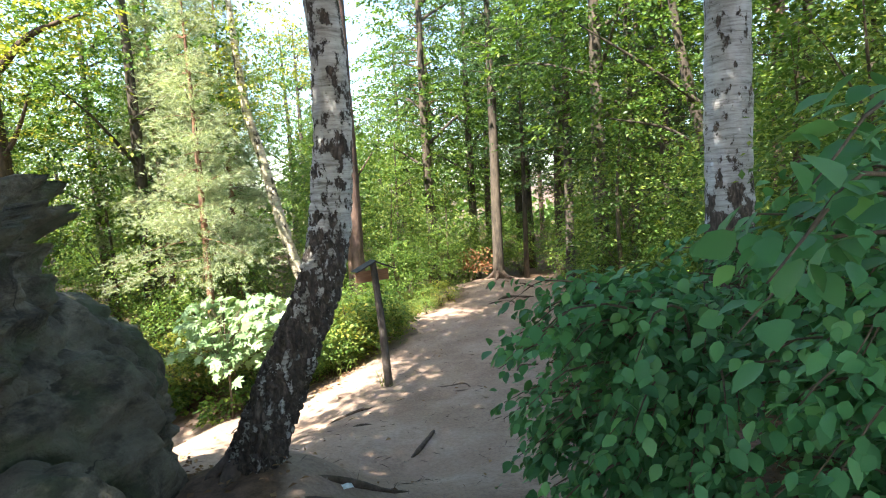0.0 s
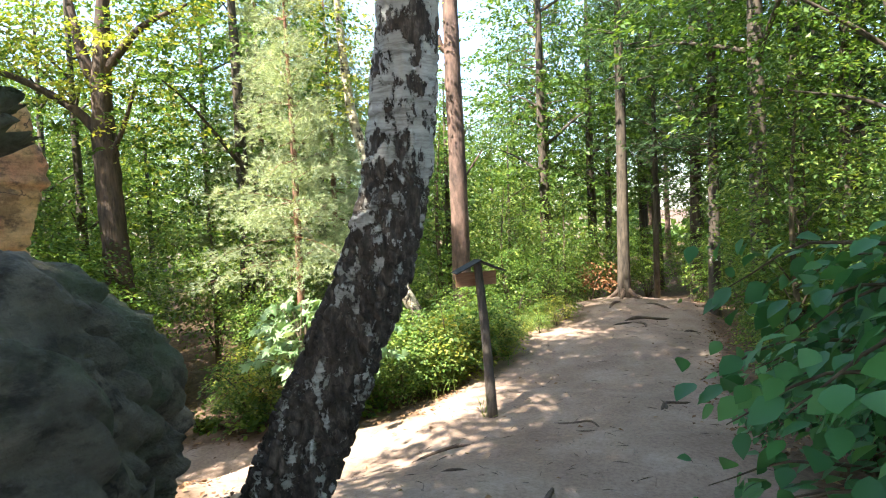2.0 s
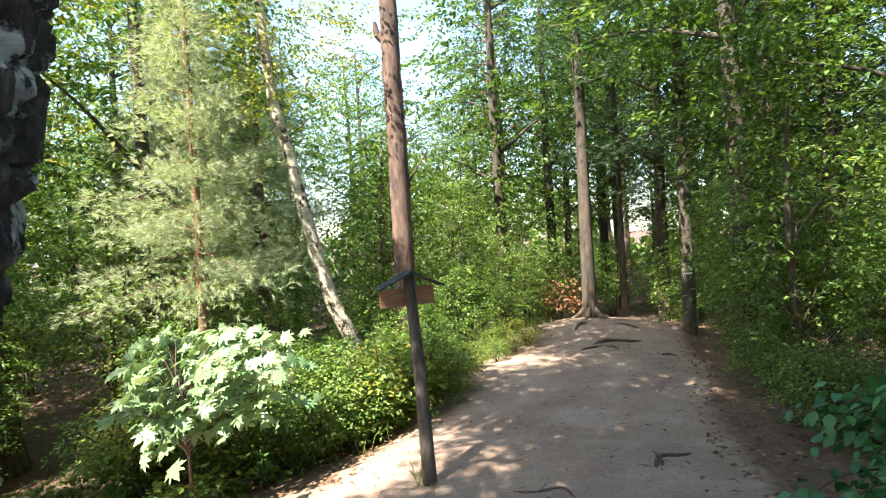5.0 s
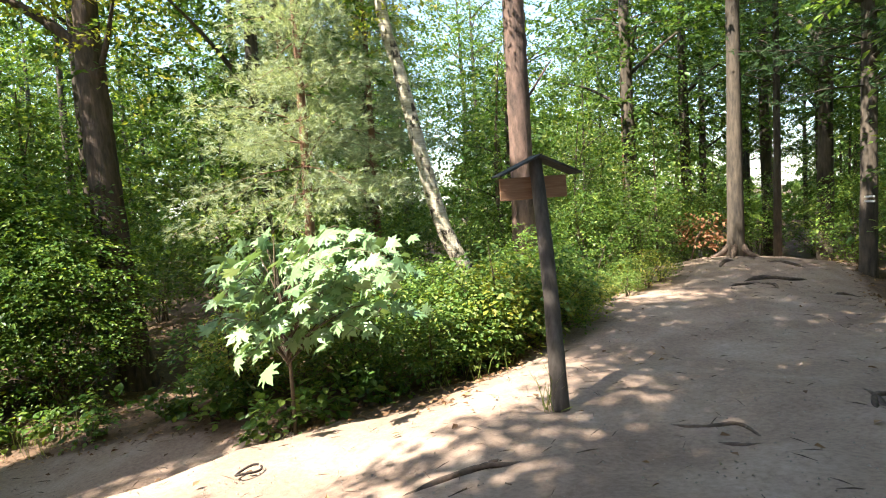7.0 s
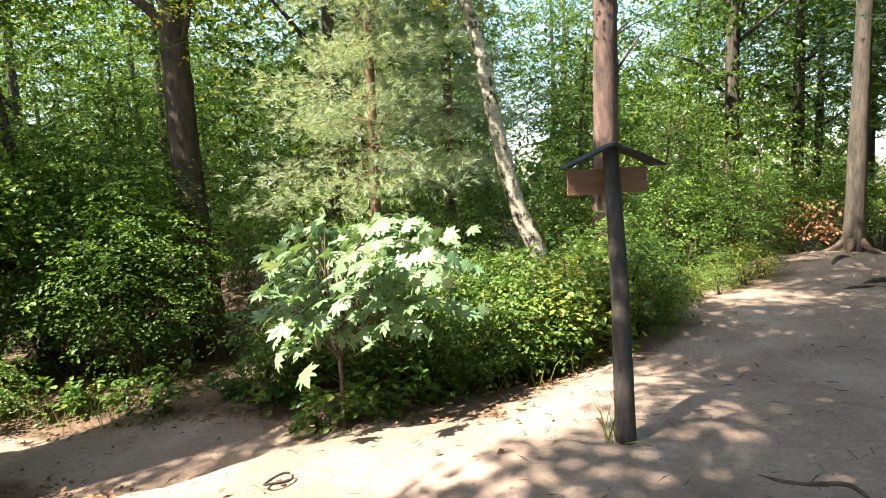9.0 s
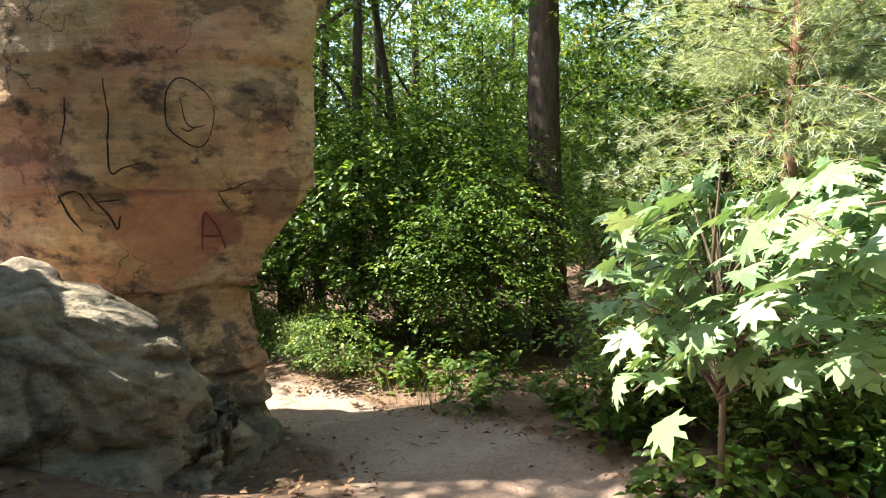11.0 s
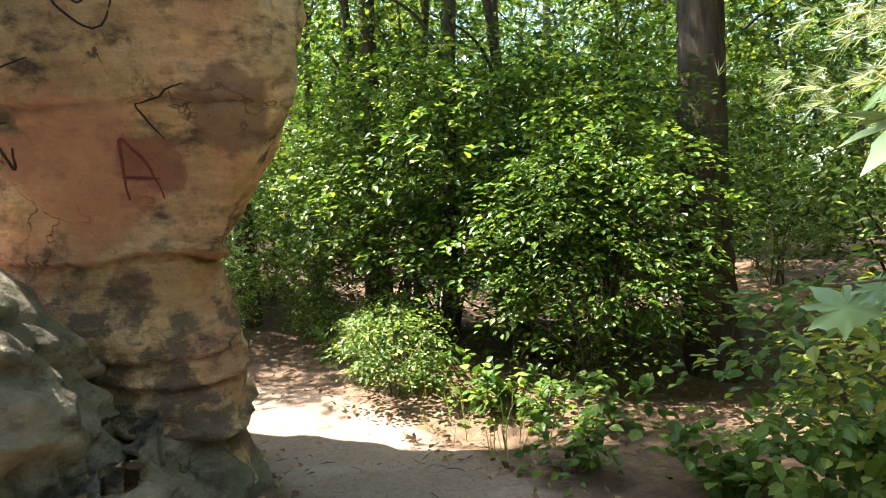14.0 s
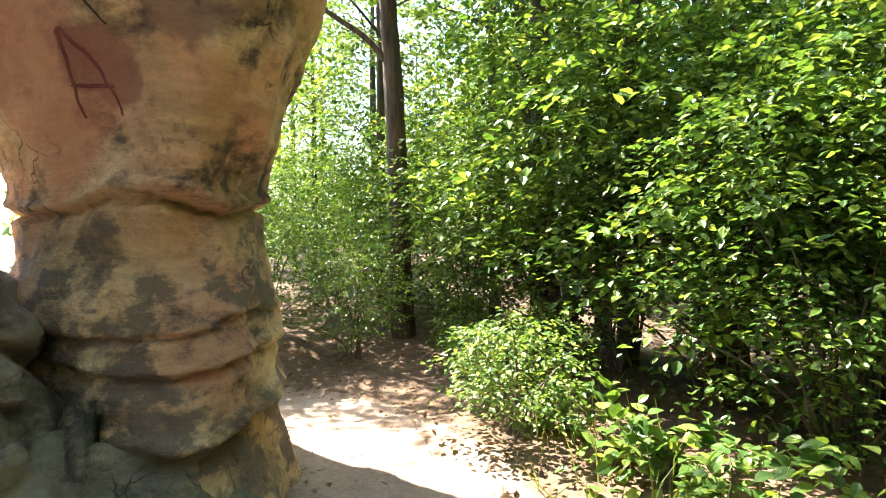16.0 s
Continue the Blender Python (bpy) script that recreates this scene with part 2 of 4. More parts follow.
ROOFING = plain_material("roofing_felt", (0.02, 0.022, 0.022), (0.06, 0.062, 0.06), 20, 0.9)
CARVED = plain_material("carved_line", (0.015, 0.012, 0.012), (0.05, 0.035, 0.03), 20, 0.9)
STAINED = plain_material("red_paint", (0.12, 0.03, 0.03), (0.22, 0.06, 0.05), 10, 0.9)
WHITE_PAINT = plain_material("white_paint", (0.6, 0.6, 0.58), (0.8, 0.8, 0.78), 12)
PAPER = plain_material("paper", (0.7, 0.72, 0.75), (0.85, 0.85, 0.85), 12)
STONE = plain_material("pebble_stone", (0.2, 0.16, 0.13), (0.42, 0.36, 0.3), 12)


def ground_material():
    m, n, l, b = material("forest_ground")
    at = n.new("ShaderNodeAttribute")
    at.attribute_name = "trodden"
    sand = ramp(n, [(0.25, (0.21, 0.14, 0.105)), (0.5, (0.33, 0.235, 0.18)), (0.75, (0.44, 0.345, 0.28))])
    l.new(texnoise(n, l, 1.1, 9, (1, 1, 1), 0.62), sand.inputs[0])
    grain = texnoise(n, l, 24, 9, (1, 1, 1), 0.7)
    sp = ramp(n, [(0.3, (0.68, 0.66, 0.64)), (0.6, (1.08, 1.08, 1.08))])
    l.new(grain, sp.inputs[0])
    c1 = mix(n, l, 1.0, sand.outputs[0], sp.outputs[0], "MULTIPLY")
    litter = ramp(n, [(0.3, (0.05, 0.032, 0.02)), (0.5, (0.13, 0.08, 0.05)), (0.68, (0.22, 0.13, 0.08)), (0.8, (0.1, 0.12, 0.035))])
    l.new(texnoise(n, l, 9, 9, (1, 1, 1), 0.75), litter.inputs[0])
    edge = n.new("ShaderNodeMath")
    edge.operation = "MULTIPLY_ADD"
    edge.inputs[1].default_value = 0.55
    l.new(texnoise(n, l, 3.2, 8), edge.inputs[0])
    l.new(at.outputs["Fac"], edge.inputs[2])
    em = ramp(n, [(0.62, (0, 0, 0)), (0.84, (1, 1, 1))])
    l.new(edge.outputs[0], em.inputs[0])
    l.new(mix(n, l, em.outputs[0], litter.outputs[0], c1), b.inputs["Base Color"])
    b.inputs["Roughness"].default_value = 0.95
    bump(n, l, b, grain, 0.6, 0.015)
    return m


GROUND = ground_material()


# ---- mesh helpers ----
def mesh_from(name, verts, faces, mat, smooth=True):
    """A mesh from numpy arrays: verts (n, 3) and faces (m, 3 or 4)."""
    verts, faces = np.asarray(verts, np.float32), np.asarray(faces, np.int32)
    me = bpy.data.meshes.new(name)
    k = faces.shape[1]
    me.vertices.add(len(verts))
    me.vertices.foreach_set("co", verts.ravel())
    me.loops.add(faces.size)
    me.loops.foreach_set("vertex_index", faces.ravel())
    me.polygons.add(len(faces))
    me.polygons.foreach_set("loop_start", np.arange(0, faces.size, k, dtype=np.int32))
    me.polygons.foreach_set("use_smooth", np.full(len(faces), smooth))
    me.materials.append(mat)
    me.update(calc_edges=True)
    me.validate()
    return me


def put(name, me, parent=None, label=""):
    ob = new(name, me)
    ob.parent = parent
    return tagged(ob, label) if label else ob


def part(name, bm, mat, parent, label=""):
    me = bpy.data.meshes.new(name)
    bm.to_mesh(me)
    bm.free()
    me.materials.append(mat)
    return put(name, me, parent, label)


def thing(name, x, y, z, label, category, group="", kind=""):
    ob = new(name)
    ob.empty_display_size = 0.2
    ob.matrix_basis = pose(x, y, z)
    return tagged(ob, label, category, group, kind)


def spline(points, n):
    """n points along a smooth curve through the given ones."""
    p = np.asarray(points, float)
    p = np.vstack([2 * p[0] - p[1], p, 2 * p[-1] - p[-2]])
    u = np.linspace(0, len(p) - 3 - 1e-6, n)
    i = u.astype(int)
    f = (u - i)[:, None]
    a, b, c, d = p[i], p[i + 1], p[i + 2], p[i + 3]
    return 0.5 * (2 * b + (c - a) * f + (2 * a - 5 * b + 4 * c - d) * f**2 + (3 * b - a - 3 * c + d) * f**3)


def tube(points, radii, sides=10, n=14, rough=0.0, rng=None):
    """Verts and quads of a tapered, slightly lumpy limb."""
    c = spline(points, n)
    r = np.interp(np.linspace(0, 1, n), np.linspace(0, 1, len(radii)), radii)
    tan = np.gradient(c, axis=0)
    tan /= np.linalg.norm(tan, axis=1)[:, None] + 1e-9
    ref = np.where(np.abs(tan[:, 2:3]) > 0.9, np.array([[1.0, 0, 0]]), np.array([[0, 0, 1.0]]))
    s = np.cross(tan, ref)
    s /= np.linalg.norm(s, axis=1)[:, None]
    q = np.cross(s, tan)
    for k in range(1, n):
        if np.dot(s[k], s[k - 1]) < 0:
            s[k], q[k] = -s[k], -q[k]
    a = np.linspace(0, 2 * math.pi, sides, endpoint=False)
    rr = r[:, None] * np.ones((1, sides))
    if rough and rng is not None:
        rr *= 1 + rough * rng.standard_normal((n, sides))
    v = c[:, None] + rr[..., None] * (np.cos(a)[None, :, None] * s[:, None] + np.sin(a)[None, :, None] * q[:, None])
    v = v.reshape(-1, 3)
    i, j = np.meshgrid(np.arange(n - 1), np.arange(sides), indexing="ij")
    j2 = (j + 1) % sides
    f = np.stack([i * sides + j, i * sides + j2, (i + 1) * sides + j2, (i + 1) * sides + j], -1).reshape(-1, 4)
    return v, f


def joined(pieces):
    v, f, base = [], [], 0
    for a, b in pieces:
        v.append(a)
        f.append(b + base)
        base += len(a)
    return np.vstack(v), np.vstack(f)


# leaf outlines, one unit long, with the stalk at the origin
OVATE = (np.array([(0, 0, 0), (-0.3, 0.42, 0.09), (0, 1, -0.06), (0.3, 0.42, 0.09)]), np.array([(0, 2, 1), (0, 3, 2)]))
OVAL = (np.array([(0, 0, 0), (-0.27, 0.25, 0.06), (-0.29, 0.55, 0.07), (0, 1.0, -0.08), (0.29, 0.55, 0.07), (0.27, 0.25, 0.06)]), np.array([(0, 3, 2), (0, 2, 1), (0, 5, 4), (0, 4, 3)]))
BROAD = (np.array([(0, 0, 0), (-0.24, 0.16, 0.05), (-0.36, 0.42, 0.08), (-0.25, 0.72, 0.03), (0, 1.02, -0.1), (0.25, 0.72, 0.03), (0.36, 0.42, 0.08), (0.24, 0.16, 0.05), (0, 0.5, 0.0)]),
         np.array([(8, k, k + 1) for k in range(7)] + [(8, 7, 0)]))


def lobed_leaf():
    tips = [(0.0, 0.0), (-0.16, 0.05), (-0.3, 0.0), (-0.46, -0.06), (-0.38, 0.09), (-0.36, 0.2), (-0.52, 0.22), (-0.58, 0.34), (-0.74, 0.4), (-0.58, 0.46), (-0.5, 0.5), (-0.34, 0.46), (-0.36, 0.6), (-0.47, 0.68), (-0.48, 0.86), (-0.34, 0.76), (-0.2, 0.66), (-0.17, 0.84), (-0.1, 0.92), (0.0, 1.12)]
    ring = tips + [(-x, y) for x, y in tips[:0:-1]][1:]
    v = [(x, y, -0.12 * (x * x + (y - 0.4) ** 2) / 0.4 + 0.05 * abs(x)) for x, y in ring] + [(0, 0.38, 0.02)]
    k = len(ring)
    return np.array(v), np.array([(k, (i + 1) % k, i) for i in range(k)])


LOBED = lobed_leaf()


def needle_tuft():
    """A brush of eight long thin needles."""
    v, f = [], []
    for k in range(8):
        a = k * 2.4
        tip = np.array([0.42 * math.cos(a), 0.75 + 0.1 * (k % 3), 0.42 * math.sin(a)])
        side = np.array([-math.sin(a), 0.0, math.cos(a)]) * 0.03
        base = np.array([0, 0.07 * (k % 4), 0])
        v += [base - side, base + side, tip]
        f.append((3 * k, 3 * k + 1, 3 * k + 2))
    return np.array(v), np.array(f)


NEEDLES = needle_tuft()
BLADE = (np.array([(-0.016, 0, 0), (0.016, 0, 0), (0.012, 0.6, 0.12), (-0.012, 0.6, 0.12), (0, 1, 0.42)]), np.array([(0, 1, 2), (0, 2, 3), (3, 2, 4)]))


def scatter(shape, at, size, rng, facing=None, droop=0.3, spread=0.7, tilt=0.55, face=(0, 0, 1.0)):
    """Leaves of one shape at the points given: verts and triangles. facing: the way the tips point."""
    v0, f0 = shape
    n = len(at)
    y = rng.standard_normal((n, 3)) if facing is None else facing + spread * rng.standard_normal((n, 3))
    y[:, 2] -= droop
    y /= np.linalg.norm(y, axis=1)[:, None] + 1e-9
    up = np.array([face]) + tilt * rng.standard_normal((n, 3))
    x = np.cross(y, up)
    x /= np.linalg.norm(x, axis=1)[:, None] + 1e-9
    z = np.cross(x, y)
    s = size * rng.uniform(0.6, 1.25, n)
    v = at[:, None] + s[:, None, None] * (v0[None, :, 0:1] * x[:, None] + v0[None, :, 1:2] * y[:, None] + v0[None, :, 2:3] * z[:, None])
    f = f0[None] + (np.arange(n) * len(v0))[:, None, None]
    return v.reshape(-1, 3), f.reshape(-1, 3)


def clumps(rng, centre, radius, count, per, size, flat=0.55):
    """Points in clumps within an ellipsoid, thicker towards its skin; also the way outwards at each."""
    d = rng.standard_normal((count, 3))
    d /= np.linalg.norm(d, axis=1)[:, None]
    r = rng.uniform(0.35, 1.0, count) ** 0.6
    c = np.asarray(centre) + d * r[:, None] * np.asarray(radius)
    p = np.repeat(c, per, 0) + size * rng.standard_normal((count * per, 3)) * np.array([1, 1, flat])
    out = np.repeat(d, per, 0) * np.array([1, 1, 0.3])
    return c, p, out


def sprays(rng, centre, radius, count, per, length, inner=0.3):
    """Leafy twigs that reach outwards in level sprays within an ellipsoid: twig roots, leaf points, leaf directions."""
    d = rng.standard_normal((count, 3))
    d /= np.linalg.norm(d, axis=1)[:, None]
    r = rng.uniform(inner, 1.0, count) ** 0.6
    c = np.asarray(centre) + d * r[:, None] * np.asarray(radius)
    h = d * np.array([1, 1, 0]) + 0.35 * rng.standard_normal((count, 3)) * np.array([1, 1, 0.35])
    h /= np.linalg.norm(h, axis=1)[:, None]
    side = np.stack([-h[:, 1], h[:, 0], np.zeros(count)], 1)
    s = np.tile(np.linspace(-0.5, 0.5, per), (count, 1)) + rng.uniform(-0.04, 0.04, (count, per))
    sign = np.where(np.arange(per) % 2 == 0, 1.0, -1.0)[None] * rng.uniform(0.5, 1.3, (count, per))
    ln = length * rng.uniform(0.6, 1.3, (count, 1))
    p = c[:, None] + h[:, None] * (s * ln)[..., None] + side[:, None] * (sign * ln * 0.16 * (0.7 - s))[..., None]
    p[..., 2] -= 0.3 * ln * (s + 0.5) ** 2
    p += 0.02 * rng.standard_normal(p.shape)
    f = h[:, None] * 0.75 + side[:, None] * sign[..., None] * 0.8
    return c, p.reshape(-1, 3), f.reshape(-1, 3)


# ---- ground ----
SPOTS = np.array([
    (-0.5, -2, 1.6), (-0.4, 0.5, 1.33), (-0.45, 2.2, 0.98), (-1.6, 3.7, 1.1), (-0.3, 3.7, 0.55), (-0.5, 5.0, 0.25), (-0.8, 8.56, 0.0), (1.2, 6.0, 0.25),
    (-3.0, 7.7, -0.25), (-3.0, 5.6, 0.2), (-4.7, 9.0, -0.95), (-3.6, 10.7, -0.6), (-6.6, 8.6, -1.1), (-8.35, 9.1, -1.39), (-11, 7.6, -1.5), (-9.4, 13.6, -1.6),
    (-3.5, 15, -1.2), (1.0, 13, 0.0), (2.7, 17.5, 0.08), (3.5, 22, -1.0), (6, 15, -0.5), (4, 8, 0.0), (4, 2, 1.2), (-6, 3, 0.2), (-14, 3, -1.2), (-16, 14, -2.0), (-2, 24, -2.0)])


def ground_z(x, y):
    x, y = np.asarray(x, float), np.asarray(y, float)
    d2 = (x[..., None] - SPOTS[:, 0]) ** 2 + (y[..., None] - SPOTS[:, 1]) ** 2
    w = 1.0 / (d2 + 0.35) ** 1.6
    z = (w * SPOTS[:, 2]).sum(-1) / w.sum(-1)
    wave = 0.03 * np.sin(2.1 * x + 1.3 * y) * np.sin(1.7 * y - 0.8 * x) + 0.014 * np.sin(5.3 * x - 2.2 * y) * np.sin(4.7 * y + 1.1)
    return z + wave


def gz(x, y):
    return float(ground_z(x, y))


TRACKS = [((-0.4, -6, 1.5), (-0.35, 2, 1.6), (-0.1, 5, 1.9), (0.0, 8, 2.0), (0.6, 11, 2.0), (1.7, 14, 2.1), (2.9, 18.5, 1.9), (5.5, 23, 1.2)),
          ((-0.8, 5.2, 1.5), (-2.6, 7.6, 1.6), (-4.4, 8.8, 1.05), (-6.5, 9.0, 0.72), (-8.4, 8.7, 0.7), (-10.1, 7.7, 0.75), (-11.2, 5.9, 0.75), (-11.6, 2, 0.8))]


def trodden(x, y):
    """How trodden the ground is: 1 on the tracks, 0 well off them."""
    best = np.full(np.shape(x), -9.0)
    for track in TRACKS:
        for (x0, y0, w0), (x1, y1, w1) in zip(track, track[1:]):
            dx, dy = x1 - x0, y1 - y0
            u = np.clip(((x - x0) * dx + (y - y0) * dy) / (dx * dx + dy * dy), 0, 1)
            best = np.maximum(best, (w0 + (w1 - w0) * u) - np.hypot(x - x0 - u * dx, y - y0 - u * dy))
    bare = np.exp(-((x + 2.0) ** 2 + (y - 3.2) ** 2) / 0.9)
    return np.clip(0.5 + best / 0.9 - 0.9 * bare, 0, 1)


def graded(a, b, step, far):
    core = np.arange(a, b, step)
    out, d, s = [], 0.0, step
    while d < far:
        s *= 1.3
        d += s
        out.append(d)
    return np.concatenate([a - np.array(out[::-1]), core, core[-1] + np.array(out)])


def build_ground():
    gx, gy = graded(-12, 5, 0.09, 900), graded(-2, 20, 0.09, 900)
    X, Y = np.meshgrid(gx, gy, indexing="ij")
    Z = ground_z(X, Y)
    T = trodden(X, Y)
    rough = np.array([noise.noise((a * 3.1, b * 3.1, 0)) for a, b in zip(X.ravel(), Y.ravel())]).reshape(X.shape)
    fine = np.array([noise.noise((a * 9.7, b * 9.7, 4)) for a, b in zip(X.ravel(), Y.ravel())]).reshape(X.shape)
    Z = Z + 0.025 * rough + 0.012 * fine * (1.5 - T)
    v = np.stack([X, Y, Z], -1).reshape(-1, 3)
    nx, ny = X.shape
    i, j = np.meshgrid(np.arange(nx - 1), np.arange(ny - 1), indexing="ij")
    f = np.stack([i * ny + j, (i + 1) * ny + j, (i + 1) * ny + j + 1, i * ny + j + 1], -1).reshape(-1, 4)
    me = mesh_from("ground", v, f, GROUND)
    att = me.attributes.new("trodden", "FLOAT", "POINT")
    att.data.foreach_set("value", T.ravel().astype(np.float32))
    tagged(put("ground", me), "sandy trodden forest ground with leaf litter", "ground", kind="structure")


build_ground()


# ---- rocks ----
def rock(name, centre, radii, seed, mat, label, power=3.0, strata=0.05, bands=3.0, lump=0.16, cut=None, subdiv=6, turn=0, terrace=0.0, rugged=1.0):
    """A weathered sandstone body: a rounded block with lumps, and bedding that juts and recedes with height."""
    bm = bmesh.new()
    bmesh.ops.create_icosphere(bm, subdivisions=subdiv, radius=1.0)
    off = Vector((seed * 7.3, seed * 3.1, seed * 1.7))
    for v in bm.verts:
        d = v.co.normalized()
        k = (abs(d.x) ** power + abs(d.y) ** power + abs(d.z) ** power) ** (-1 / power)
        p = Vector((d.x * k * radii[0], d.y * k * radii[1], d.z * k * radii[2]))
        side = Vector((d.x, d.y, d.z * 0.4)).normalized()
        big = noise.fractal(p * 0.7 + off, 0.9, 2.1, 4)
        small = noise.fractal(p * 3.3 + off, 0.8, 2.2, 5)
        bed = noise.noise(Vector((p.x * 0.35, p.y * 0.35, p.z * bands)) + off)
        crack = min(abs(noise.noise(Vector((p.x * 0.3, p.y * 0.3, p.z * bands * 0.55)) - off)) * 9, 1.0)
        ridge = 1 - abs(noise.noise(p * 1.15 + off * 2)) * 2.4
        p += side * (lump * big + rugged * (-0.13 * max(0.0, ridge) ** 3 + 0.13 * (0.5 - noise.turbulence(p * 1.3 + off, 4, True, noise_basis='PERLIN_ORIGINAL'))  - 0.07 * max(0.0, 1 - abs(noise.noise(p * 3.1 - off)) * 3) ** 2 + 0.035 * small) + strata * bed - 0.05 * (1 - crack))
        if terrace:
            u = p.z * 5.2 + 0.9 * noise.noise(p * 0.9 + off) + 0.25 * small
            p += side * terrace * ((u - math.floor(u)) ** 2 - 0.4) * (0.6 + noise.noise(p * 1.7))
        if cut:
            p = cut(p)
        v.co = p
    for f in bm.faces:
        f.smooth = True
    bm.normal_update()
    me = bpy.data.meshes.new(name)
    bm.to_mesh(me)
    bm.free()
    me.materials.append(mat)
    ob = put(name, me)
    ob.matrix_basis = pose(*centre, 0, 0, turn)
    return tagged(ob, label, "rock")


CLIFF_EDGE = [(-3.4, 0.4), (-1.4, 0.3), (-1.0, 0.17), (-0.74, 0.02), (-0.66, 0.1), (-0.32, 0.08), (0.16, 0.0), (0.45, 0.0), (0.64, 0.07), (1.12, 0.26), (1.6, 0.46), (2.1, 0.54), (3.3, 0.6), (4.3, 0.5), (4.65, 0.25), (4.8, -0.15), (4.9, -0.9)]
JOINTS = ((-0.72, 0.17, 0.03), (-0.18, 0.06, 0.016), (-0.36, 0.09, 0.02), (0.4, 0.17, 0.024), (1.32, 0.06, 0.014), (2.4, 0.05, 0.03), (3.2, 0.07, 0.04))


def build_cliff(cx, cy, rx, ry):
    """A sandstone pillar: rounded footprint, undercut waist, overhanging head, open bedding joints."""
    n, m = 300, 330
    zs = np.linspace(-2.6, 4.88, m)
    off = np.interp(zs, [a for a, _ in CLIFF_EDGE], [b for _, b in CLIFF_EDGE])
    a = np.linspace(0, 2 * math.pi, n, endpoint=False)
    c, s = np.cos(a), np.sin(a)
    k = (np.abs(c) ** 2.8 + np.abs(s) ** 2.8) ** (-1 / 2.8)
    v = np.zeros((m, n, 3))
    e1, e2 = (0.96, 0.27), (0.42, 0.9)
    for i, z in enumerate(zs):
        for j in range(n):
            x, y = c[j] * k[j] * max(rx + off[i], 0.05), s[j] * k[j] * max(ry + off[i], 0.05)
            p = Vector((x, y, z))
            d = 0.16 * noise.fractal(p * 0.55 + Vector((3, 1, 7)), 0.9, 2.1, 4) + 0.05 * noise.fractal(p * 2.4, 0.8, 2.2, 5)
            d += 0.045 * noise.noise(Vector((x * 0.6, y * 0.6, z * 3.4)))
            scoop = noise.noise(p * 1.3 + Vector((9, 2, 4)))
            d -= 0.09 * max(0.0, scoop - 0.15)
            for jz, depth, width in JOINTS:
                wob = 0.07 * noise.noise(Vector((x * 1.2, y * 1.2, jz * 5))) + 0.025 * noise.noise(Vector((x * 6, y * 6, jz)))
                open_ = 0.45 + 0.9 * max(0.0, noise.noise(Vector((x * 1.1 + 5, y * 1.1, jz * 3))) + 0.25)
                e = (z - jz - wob) / width
                d -= depth * open_ * math.exp(-e * e) - 0.35 * depth * math.exp(-((e - 2.2) / 1.6) ** 2)
            r = math.hypot(x, y) + 1e-6
            x, y = x * (1 + d / r), y * (1 + d / r)
            v[i, j] = (cx + x * e1[0] + y * e2[0], cy + x * e1[1] + y * e2[1], z)
    i, j = np.meshgrid(np.arange(m - 1), np.arange(n), indexing="ij")
    j2 = (j + 1) % n
    f = np.stack([i * n + j, i * n + j2, (i + 1) * n + j2, (i + 1) * n + j], -1).reshape(-1, 4)
    top = np.array([[n * (m - 1) + q0, n * (m - 1) + (q0 + 1) % n, len(v.reshape(-1, 3)), len(v.reshape(-1, 3))] for q0 in range(n)])
    verts = np.vstack([v.reshape(-1, 3), [[cx, cy, 4.93]]])
    me = mesh_from("sandstone_cliff", verts, f, CLIFF)
    cap = mesh_from("cap", verts, top[:, :3], CLIFF)
    t = thing("sandstone_cliff", cx, cy, -1.2, "tall weathered ochre sandstone pillar with carved graffiti", "rock")
    for name, data in (("body", me), ("cap", cap)):
        ob = put(name, data, t)
        ob.matrix_parent_inverse = Matrix.Translation((-cx, -cy, 1.2))
    return t


def boulder_shape(p):
    # shoulder slopes down towards the open side
    return Vector((p.x + 0.22 * max(0.0, -0.1 - p.z), p.y, p.z - 0.42 * max(0.0, p.x - 0.2)))


def sloping_slab(p):
    # the top falls away towards the pillar's open side
    k = 1 + 0.32 * max(0.0, 0.35 - p.z)
    return Vector((p.x * k, p.y * k, p.z - 0.5 * max(0.0, p.y - 0.3) * (1 if p.z > 0 else 0.2)))


cliff = build_cliff(-8.75, 6.8, 1.3, 1.1)
rock("sandstone_boulder", (-6.9, 5.8, -0.35), (1.0, 1.5, 1.1), 5, BOULDER_PALE, "rounded grey sandstone boulder below the rock pillar", 2.8, 0.03, 1.6, 0.22, sloping_slab, 7, 10, 0.05)
rock("sandstone_boulder", (-7.35, 7.2, -1.3), (0.75, 0.8, 0.62), 6, BOULDER_PALE, "low sandstone lump at the foot of the pillar", 2.6, 0.03, 0.9, 0.14, None, 5, 10)
rock("sandstone_boulder", (-3.62, 3.3, 1.1), (1.3, 1.8, 1.5), 8, BOULDER, "dark mossy sandstone boulder beside the path", 2.7, 0.08, 1.5, 0.28, boulder_shape, 7, 0, 0.1, 1.15)
rock("mossy_rock", (-2.5, 2.0, 1.2), (0.6, 0.7, 0.62), 17, BOULDER, "rounded greenish rock at the boulder's foot", 2.6, 0.03, 1.2, 0.16, None, 6, 20, 0.02, 0.6)
rock("rock_slab", (-2.8, 3.0, 1.35), (0.5, 0.85, 0.85), 19, BOULDER, "smooth grey-green sandstone slab leaning on the boulder", 2.7, 0.04, 1.2, 0.18, sloping_slab, 6, -12, 0.03, 0.8)
rock("layered_rock", (-3.6, 2.6, 2.65), (0.92, 1.05, 0.82), 11, BOULDER, "layered sandstone block with eroded ledges on the boulder", 3.5, 0.1, 5.5, 0.12, None, 7, 8, 0.4)
